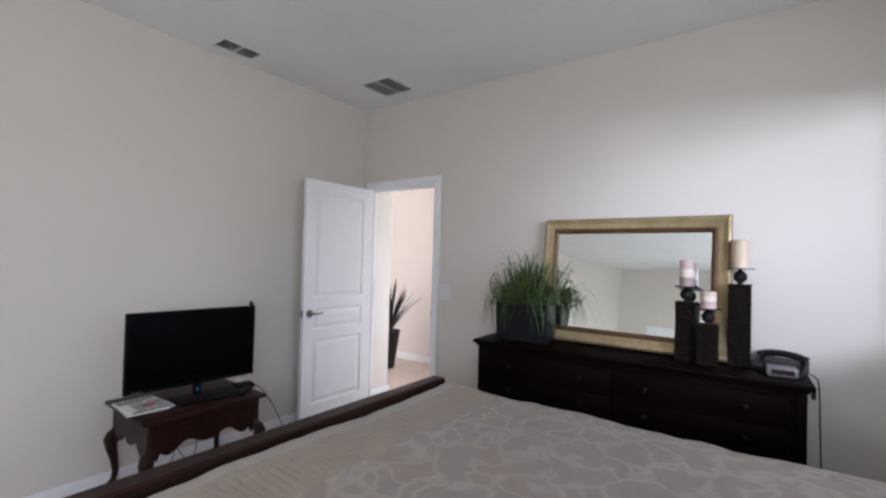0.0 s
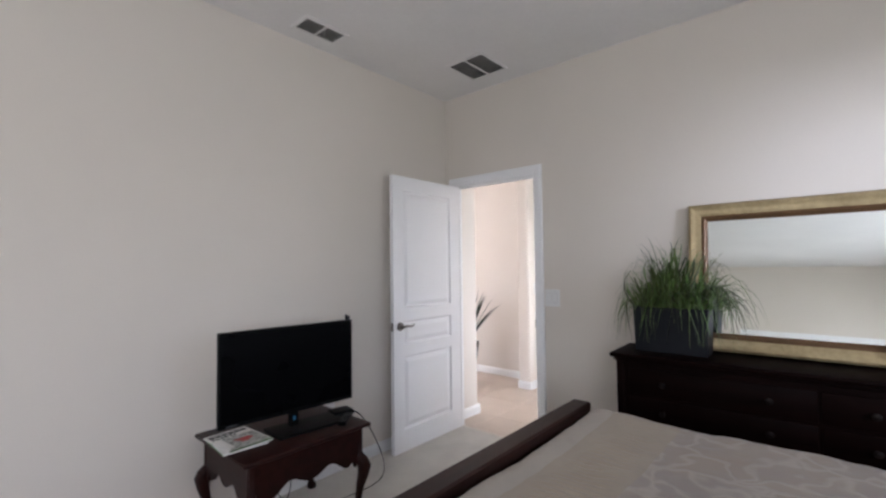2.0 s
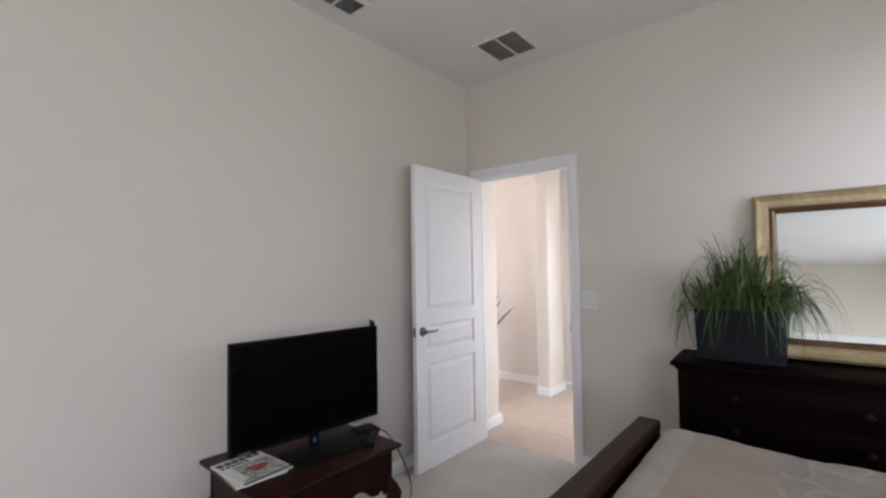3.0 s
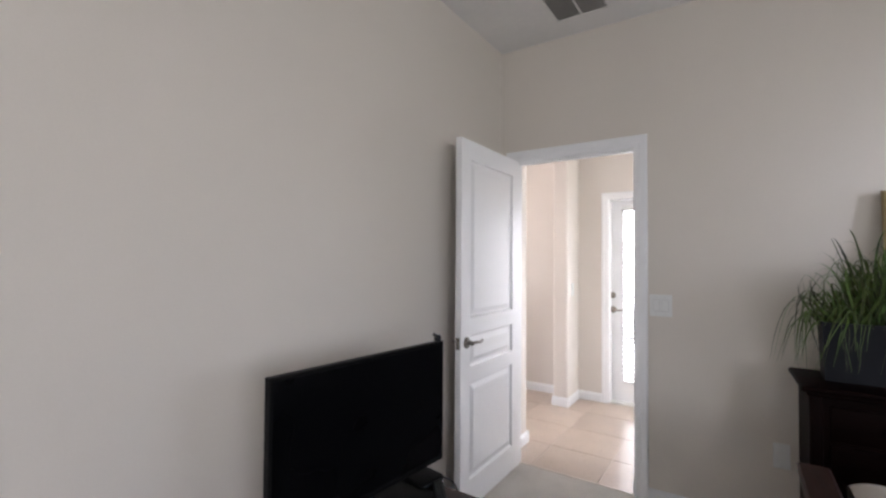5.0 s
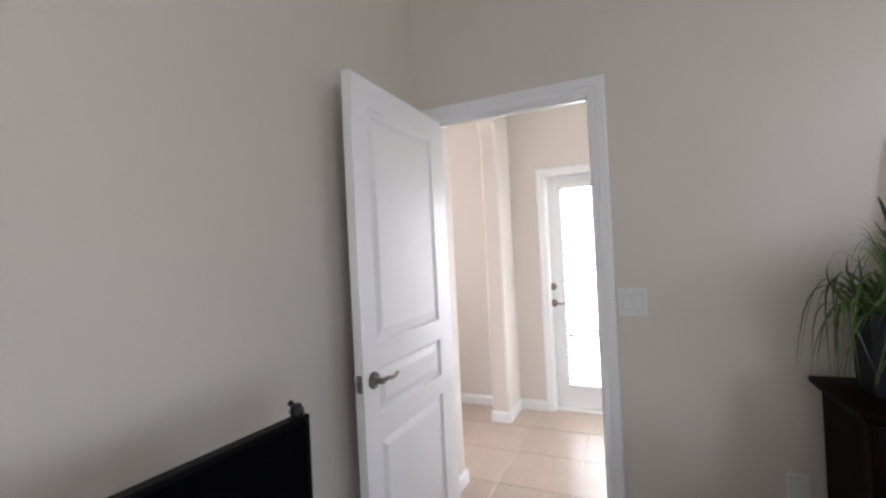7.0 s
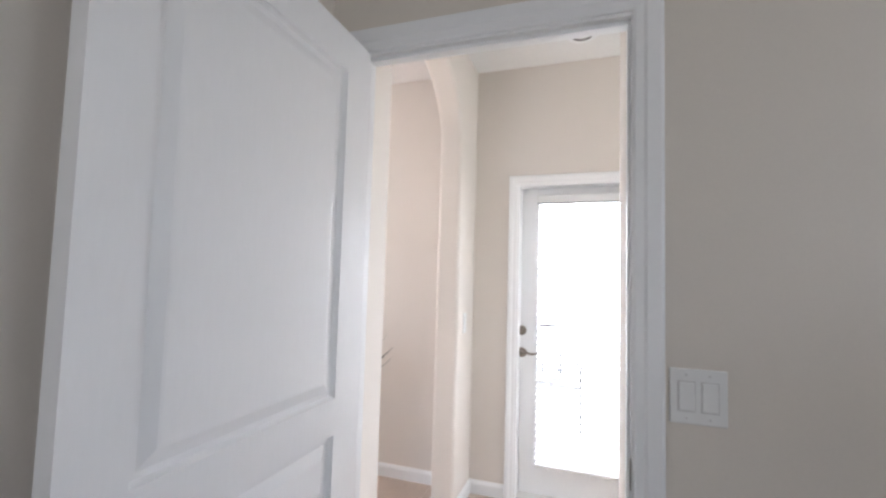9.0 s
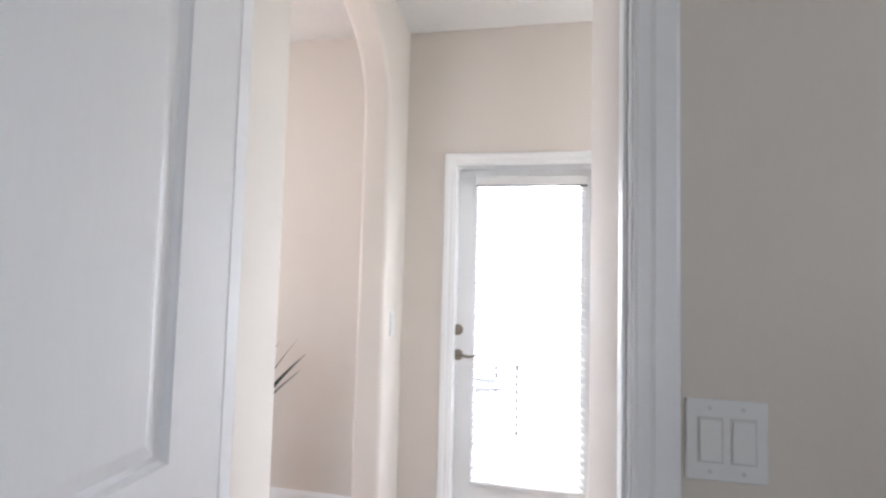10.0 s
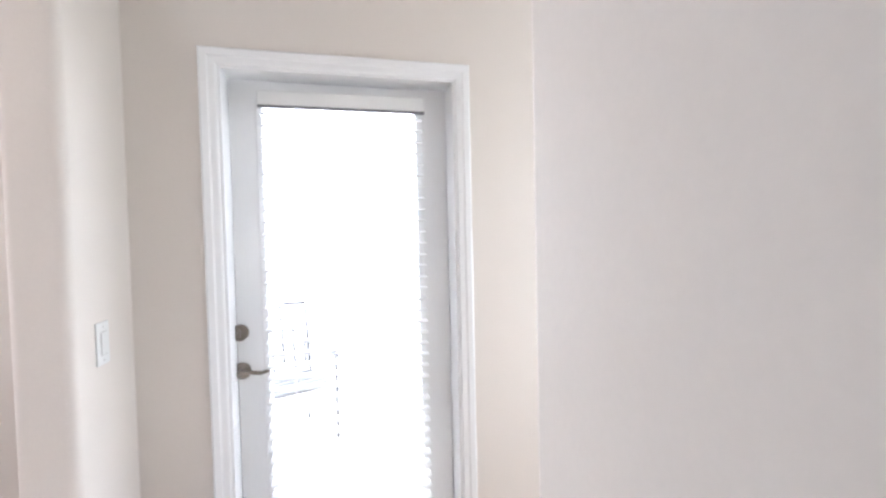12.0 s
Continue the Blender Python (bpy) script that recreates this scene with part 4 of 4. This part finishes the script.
def grass_planter():
    rnd = random.Random(4)
    p = thing("grass_planter", "slate grey rectangular planter of long arching green grass", "plant", pose(-1.827, 4.303, 0.878, 0, 0, 0))
    w, d, h = 0.375, 0.15, 0.248
    bm = bmesh.new()
    lo = [[(sx * w / 2 * k, sy * d / 2 * k, z) for sx, sy in ((-1, -1), (1, -1), (1, 1), (-1, 1))] for k, z in ((0.955, 0), (1.0, h), (0.955, h), (0.93, h - 0.025))]
    rings(bm, lo)
    pot = part("planter_box", bm, M_POT, p, "slate grey box planter")
    part("soil", boxes((-w / 2 * 0.93, w / 2 * 0.93, -d / 2 * 0.93, d / 2 * 0.93, h - 0.05, h - 0.022)), M_SOIL, pot)
    tufts = [bmesh.new() for _ in range(3)]
    clumps = [(-0.155, 0.0), (-0.11, -0.035), (-0.06, 0.02), (-0.02, -0.03), (0.03, 0.02), (0.06, -0.04), (0.11, 0.0), (0.155, -0.02)]
    for k in range(500):
        cx, cy = clumps[k % len(clumps)]
        # the clumps lean their own way, so that the outline stays uneven
        lean = 0.9 * math.sin(3.1 * (k % len(clumps)) + 0.6)
        a = rnd.uniform(0, 2 * math.pi)
        root = Vector((cx + rnd.gauss(0, 0.013), max(-0.064, min(0.064, cy + rnd.gauss(0, 0.012))), h - 0.025))
        kind = rnd.random()
        way = Vector((max(-0.72, min(1.0, math.cos(a) + 1.6 * root.x / w + 0.5 * lean)), math.sin(a) * 0.7, 0))
        tall = 1.03 - 1.6 * (root.x - 0.01) ** 2 / (w * w) * 2.0
        if kind < 0.32:     # short inner blades
            ln, rise, droop = rnd.uniform(0.05, 0.14), rnd.uniform(0.10, 0.24), rnd.uniform(0.0, 0.12)
        elif kind < 0.60:   # tall blades, tips nodding
            ln, rise, droop = rnd.uniform(0.07, 0.20), rnd.uniform(0.38, 0.62) * tall, rnd.uniform(0.17, 0.33)
        elif kind < 0.90:   # arching blades
            ln, rise, droop = rnd.uniform(0.14, 0.26), rnd.uniform(0.40, 0.66) * tall, rnd.uniform(0.30, 0.50)
        else:               # blades falling over the rim
            ln, rise, droop = rnd.uniform(0.12, 0.26), rnd.uniform(0.34, 0.52), rnd.uniform(0.50, 0.82)
        droop = min(droop, rise + 0.17)
        if root.y + way.y * ln > 0.07:
            way.y = -abs(way.y) * 0.7
        blade(tufts[k % 3], root, way, ln, rise, droop, rnd.uniform(0.0026, 0.0066), 10, rnd.uniform(0.9, 1.9), rnd.uniform(-0.10, 0.10))
    for bm in tufts:
        part("grass", bm, M_GRASS, p, "long thin arching grass blades", smooth=True, angle=120)


grass_planter()


def candle_stand(x, y, hcol, half, band, hw, rw, mat, label):
    c = thing("candle_stand", label, "candle holder", pose(x, y, 0.878), "candle stands on the dresser")
    bm = bmesh.new()
    loops, nz, ns = [], int(hcol / 0.009), 8
    for i in range(nz + 1):
        z = hcol * i / nz
        edge = z < 0.016 or z > hcol - 0.012
        loop = []
        for ax, ay, bx, by in ((-1, -1, 1, -1), (1, -1, 1, 1), (1, 1, -1, 1), (-1, 1, -1, -1)):
            for j in range(ns):
                u = j / ns
                px, py = ax + (bx - ax) * u, ay + (by - ay) * u
                cut = 0.0 if edge else 0.030 + 0.055 * noise.noise(Vector((px * 2.6 + x * 9, py * 2.6, z * 60)))
                loop.append((px * half * (1.04 - cut), py * half * (1.04 - cut), z))
        loops.append(loop)
    rings(bm, loops)
    part("column", bm, M_CARVED, c, "square carved dark wooden column")
    part("ball", lathe([(0, 0), (0.014, 0), (0.012, 0.010)] + [(0.033 * math.sin(a), 0.040 - 0.033 * math.cos(a)) for a in (math.pi * k / 12 for k in range(2, 11))] + [(0.010, 0.076), (0.010, 0.084), (0, 0.084)], 20), M_IRON, c, "black iron ball", smooth=True, at=pose(0, 0, hcol))
    part("plate", boxes((-0.061, 0.061, -0.061, 0.061, 0.0, 0.005), bevel=0.0015), M_IRON, c, "square iron plate", at=pose(0, 0, hcol + 0.083, 0, 0, 8))
    cn = part("candle", lathe([(0, 0), (rw, 0), (rw, hw - 0.004), (rw - 0.004, hw), (rw - 0.012, hw - 0.003), (0, hw - 0.007)], 24), mat, c, "pillar candle", smooth=True, angle=40, at=pose(0, 0, hcol + 0.087))
    if mat is M_WAXPINK:
        lo, hi = hw * band, hw * (band + 0.30)
        part("wax_band", lathe([(rw - 0.002, lo), (rw + 0.0012, lo + 0.001), (rw + 0.0012, hi), (rw - 0.002, hi + 0.002)], 24), M_WAXPALE, cn, "paler wax band", smooth=True, angle=40)
        if band < 0.4:
            part("wax_foot", lathe([(rw - 0.002, 0.0), (rw + 0.001, 0.001), (rw + 0.001, lo - 0.001), (rw - 0.002, lo)], 24), M_WAXFOOT, cn, "darker mauve wax foot", smooth=True, angle=40)
        else:
            part("wax_top", lathe([(rw - 0.002, hi + 0.002), (rw + 0.001, hi + 0.003), (rw + 0.001, hw - 0.006), (rw - 0.002, hw - 0.004)], 24), M_WAX, cn, "tan wax top", smooth=True, angle=40)
    part("wick", tube([(0, 0, hw - 0.008), (0.001, 0, hw + 0.006)], 0.0012, 6), M_INK, cn)


candle_stand(-0.619, 4.440, 0.438, 0.051, 0.0, 0.156, 0.042, M_WAX, "tall carved candle stand with ivory pillar candle on the dresser")
candle_stand(-0.868, 4.375, 0.328, 0.049, 0.34, 0.150, 0.036, M_WAXPINK, "medium carved candle stand with banded rose candle on the dresser")
candle_stand(-0.758, 4.335, 0.216, 0.048, 0.42, 0.092, 0.039, M_WAXPINK, "short carved candle stand with pale rose candle on the dresser")


def clock_radio():
    c = thing("clock_radio", "small silver clock radio with dark display on the dresser", "clock", pose(-0.440, 4.285, 0.878, 0, 0, 8))
    part("case", one(-0.065, 0.065, -0.035, 0.045, 0, 0.050, 0.010, 3), M_SILVER, c, smooth=True, angle=50)
    part("display", boxes((-0.046, 0.046, -0.0362, -0.0345, 0.014, 0.038)), M_DISPLAY, c, "dark red display")


clock_radio()


def telephone():
    c = thing("telephone", "black desk telephone with its handset resting on the dresser", "telephone", pose(-0.440, 4.425, 0.878, 0, 0, -14))
    bm = bmesh.new()
    rings(bm, [[(x, -0.09 + 0.0, 0), (x, 0.09, 0), (x, 0.09, 0.055), (x, -0.09, 0.022)] for x in (-0.10, 0.10)])
    part("base", bm, M_BLACK, c)
    pts = smooth_path([(-0.10, 0.03, 0.060), (-0.07, 0.03, 0.078), (0.0, 0.03, 0.086), (0.07, 0.03, 0.078), (0.10, 0.03, 0.060)], 5)
    part("handset", tube(pts, 0.021, 12, taper=[1.15 if i in (0, 1, 2, len(pts) - 1, len(pts) - 2, len(pts) - 3) else 0.85 for i in range(len(pts))]), M_BLACK, c, smooth=True)
    me = finish(one(-0.007, 0.007, -0.006, 0.006, 0, 0.004, 0.001, 1), "key", M_BLACK)
    for i in range(3):
        for j in range(3):
            o = new("key", me)
            o.parent = c
            o.matrix_local = pose(-0.03 + 0.03 * i, -0.065 + 0.022 * j, 0.028 + 0.004 * j, 10)


telephone()
_cord = part("cord", tube(smooth_path([(-0.37, 4.45, 0.886), (-0.335, 4.40, 0.888), (-0.304, 4.33, 0.882), (-0.296, 4.31, 0.84), (-0.290, 4.31, 0.62), (-0.283, 4.32, 0.40), (-0.262, 4.34, 0.15), (-0.23, 4.38, 0.02), (-0.18, 4.43, 0.011)], 8), 0.0032, 8), M_CABLE, bpy.data.objects["telephone"], "black cord hanging over the dresser end", smooth=True)
_cord.matrix_parent_inverse = pose(-0.440, 4.425, 0.878, 0, 0, -14).inverted()


def ceiling_vent(name, x0, x1, y0, y1, along, label, slats):
    """along: the axis on which the louvres run; the divider runs across them in the supply vent and with them in the return."""
    v = thing(name, label, "air vent", pose(0, 0, CEIL))
    b = 0.022
    # no duct is cut: a dark sheet paints the shade behind the louvres
    part("backing", boxes((x0, x1, y0, y1, -0.003, -0.0005)), M_VENTDARK, v, "dark sheet in place of the shaded duct")
    part("frame", boxes((x0 - b, x0, y0 - b, y1 + b, -0.008, 0), (x1, x1 + b, y0 - b, y1 + b, -0.008, 0), (x0, x1, y0 - b, y0, -0.008, 0), (x0, x1, y1, y1 + b, -0.008, 0), bevel=0.002), M_CEIL, v, "painted metal frame")
    if along == "y":
        part("divider", boxes(((x0 + x1) / 2 - 0.006, (x0 + x1) / 2 + 0.006, y0, y1, -0.009, -0.001)), M_CEIL, v)
    else:
        part("divider", boxes((x0, x1, (y0 + y1) / 2 - 0.006, (y0 + y1) / 2 + 0.006, -0.009, -0.001)), M_CEIL, v)
    n = slats
    for k in range(n):
        c = x0 + (x1 - x0) * (k + 0.5) / n
        part("slat", box(bmesh.new(), -0.0045, 0.0045, y0, y1, -0.0006, 0.0006), M_VENT, v, at=pose(c, 0, -0.006, 0, 38, 0))


ceiling_vent("ceiling_vent", -3.540, -3.405, 2.99, 3.25, "x", "white louvred supply vent in the ceiling", 9)
ceiling_vent("return_vent", -3.205, -2.918, 4.035, 4.325, "y", "square return air grille in the ceiling", 24)


def wall_plate(name, label, category, m, gangs, rockers=True):
    p = thing(name, label, category, m)
    w = 0.070 + 0.047 * (gangs - 1)
    h = 0.124
    part("plate", one(-w / 2, w / 2, -0.006, 0, -h / 2, h / 2, 0.003, 2), M_WHITEPLASTIC, p)
    for k in range(gangs):
        x = (k - (gangs - 1) / 2) * 0.047
        if rockers:
            part("rocker_frame", boxes((x - 0.0185, x + 0.0185, -0.0066, -0.0055, -0.035, 0.035), bevel=0.0004), M_SCREW, p)
            part("rocker", box(bmesh.new(), x - 0.0155, x + 0.0155, -0.0095, -0.0065, -0.031, 0.031, 0.001, 1), M_WHITEPLASTIC, p)
        else:
            for s in (-1, 1):
                part("socket", lathe([(0, 0), (0.0165, 0), (0.0165, 0.002), (0, 0.002)], 20, m=pose(x, -0.0058, s * 0.020, 90)), M_WHITEPLASTIC, p)
        for s in (-1, 1):
            part("screw", lathe([(0, 0), (0.0035, 0), (0.003, 0.0012), (0, 0.0013)], 10, m=pose(x, -0.0058, s * 0.048, 90)), M_SCREW, p)
    return p


wall_plate("light_switch", "white double rocker light switch beside the doorway", "light switch", pose(-2.679, YN, 1.127), 2)
wall_plate("wall_outlet", "white wall outlet beside the dresser", "wall outlet", pose(-2.138, YN, 0.415), 1, False)
wall_plate("wall_outlet", "white wall outlet behind the table", "wall outlet", pose(XW, 3.33, 0.42, 0, 0, 90), 1, False)
wall_plate("light_switch", "white light switch on the stub wall by the archway", "light switch", pose(HXL, 6.03, 1.10, 0, 0, 90), 1)

# ---- hall things ----


def sword_plant():
    rnd = random.Random(8)
    p = thing("potted_plant", "dark tapered pot with stiff sword-shaped leaves on the tiles", "plant", pose(-4.42, 5.72, 0))
    pot = part("pot", lathe([(0, 0), (0.095, 0), (0.10, 0.02), (0.155, 0.42), (0.165, 0.47), (0.15, 0.47), (0.14, 0.43), (0, 0.43)], 28), M_BLACK, p, "tall black tapered pot", smooth=True, angle=40)
    part("soil", lathe([(0, 0.425), (0.142, 0.425), (0.142, 0.44), (0, 0.445)], 24), M_SOIL, pot)
    for k in range(26):
        bm = bmesh.new()
        a = k * 2.39996 + rnd.uniform(-0.2, 0.2)
        t = (k + 0.5) / 26
        blade(bm, Vector((0.03 * math.cos(a), 0.03 * math.sin(a), 0.43)), Vector((math.cos(a), math.sin(a), 0)), 0.10 + 0.36 * t, 0.71 - 0.16 * t + rnd.uniform(-0.05, 0.05), 0.01 + 0.05 * t, rnd.uniform(0.026, 0.036), 8)
        part("leaf", bm, M_LEAF, p, smooth=True, angle=70)


sword_plant()


def can_light():
    c = thing("recessed_light", "white recessed ceiling light, unlit", "ceiling light", pose(-2.975, 5.93, HCEIL))
    part("trim_ring", lathe([(0.058, 0.0), (0.060, -0.004), (0.080, -0.006), (0.084, -0.002), (0.084, 0.0)], 32), M_TRIM, c, "white trim ring", smooth=True, angle=40)
    part("baffle", lathe([(0.0, -0.001), (0.058, -0.001), (0.058, -0.003), (0, -0.002)], 28), M_SILVER, c, smooth=True)
    part("bulb", lathe([(0, -0.010), (0.02, -0.009), (0.036, -0.004), (0.040, -0.0025), (0, -0.0022)], 24), M_WHITEPLASTIC, c, smooth=True)


can_light()

# ---- outside ----
structure("ground", boxes((-400, 400, -400, 400, -0.25, -0.14)), M_LAWN, "lawn reaching to the horizon", "ground")
structure("patio", boxes((-9, 3, YX + 0.2, 11.0, -0.13, -0.02)), M_CONCRETE, "pale concrete patio outside the glazed door", "patio")
structure("roof", boxes((LXW - 0.4, XE + 0.6, YS - 0.5, YX + 0.6, CEIL + 0.13, CEIL + 0.25)), M_STUCCO, "flat roof slab", "roof")

# the backdrop emits light in place of bright outdoors, which also lights the hall
def daylight_glow():
    m = bpy.data.materials.new("glowing_daylight_backdrop")
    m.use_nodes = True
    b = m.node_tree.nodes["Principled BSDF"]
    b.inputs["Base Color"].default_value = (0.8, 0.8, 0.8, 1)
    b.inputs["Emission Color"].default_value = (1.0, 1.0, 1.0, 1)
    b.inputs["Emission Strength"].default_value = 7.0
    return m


structure("backdrop", boxes((-16, 10, 11.2, 11.3, -0.14, 7.0)), daylight_glow(), "plain backdrop of distance beyond the patio, glowing in place of daylight", "backdrop")

def patio_chair():
    c = thing("patio_chair", "pale metal patio armchair standing on the concrete", "chair", pose(-3.36, 7.75, -0.02, 0, 0, 25))
    for x in (-0.27, 0.27):
        part("front_leg", tube([(x, -0.25, 0), (x, -0.24, 0.62)], 0.014, 8), M_ALU, c, smooth=True)
        part("back_leg", tube([(x, 0.27, 0), (x, 0.22, 0.42), (x, 0.30, 0.92)], 0.014, 8), M_ALU, c, smooth=True)
        part("armrest", tube(smooth_path([(x, -0.26, 0.61), (x, 0.0, 0.64), (x, 0.25, 0.62)], 4), 0.016, 8), M_ALU, c, smooth=True)
    part("back_rail", tube([(-0.27, 0.30, 0.92), (0.27, 0.30, 0.92)], 0.014, 8), M_ALU, c, smooth=True)
    part("seat_rail", tube([(-0.27, -0.25, 0.42), (0.27, -0.25, 0.42)], 0.014, 8), M_ALU, c, smooth=True)
    for k in range(7):
        part("seat_slat", one(-0.27, 0.27, -0.23 + 0.065 * k, -0.19 + 0.065 * k, 0.415, 0.425, 0.003, 1), M_ALU, c)
        part("back_slat", box(bmesh.new(), -0.24 + 0.08 * k - 0.010, -0.24 + 0.08 * k + 0.010, -0.004, 0.004, 0, 0.48, 0.0), M_ALU, c, at=pose(0, 0.225, 0.43, -9))


patio_chair()

# ---- floor tiles ----
grout = structure("floor_hall", boxes((LXW, -0.8, LYS, YX + 0.02, -0.1, -0.0025)), M_GROUT, "beige ceramic tile floor with pale joints", "tile floor")


def tiles():
    s, j = 0.435, 0.005
    me = finish(one(-s / 2 + j / 2, s / 2 - j / 2, -s / 2 + j / 2, s / 2 - j / 2, -0.02, 0.0, 0.0015, 1), "tile", M_TILE)
    x0, y0 = -3.045 + s / 2, 4.985 - s / 2
    rest = bmesh.new()
    for i in range(-13, 6):
        for k in range(-10, 5):
            x, y = x0 + s * i, y0 + s * k
            lo_y = YN + 0.036 if DX0 - 0.03 < x < DX1 + 0.03 else YN2
            if x > -3.75 and y - s / 2 < lo_y - 0.3 or y + s / 2 < LYS or x - s / 2 > -0.85:
                continue
            if x > -6.2 and y > 4.2:
                o = new("tile", me)
                o.parent = grout
                o.location = (x, y, 0)
            else:
                box(rest, x - s / 2 + j / 2, x + s / 2 - j / 2, y - s / 2 + j / 2, y + s / 2 - j / 2, -0.02, 0.0)
    tagged(part("far_tiles", rest, M_TILE, grout), kind="stuff")


tiles()
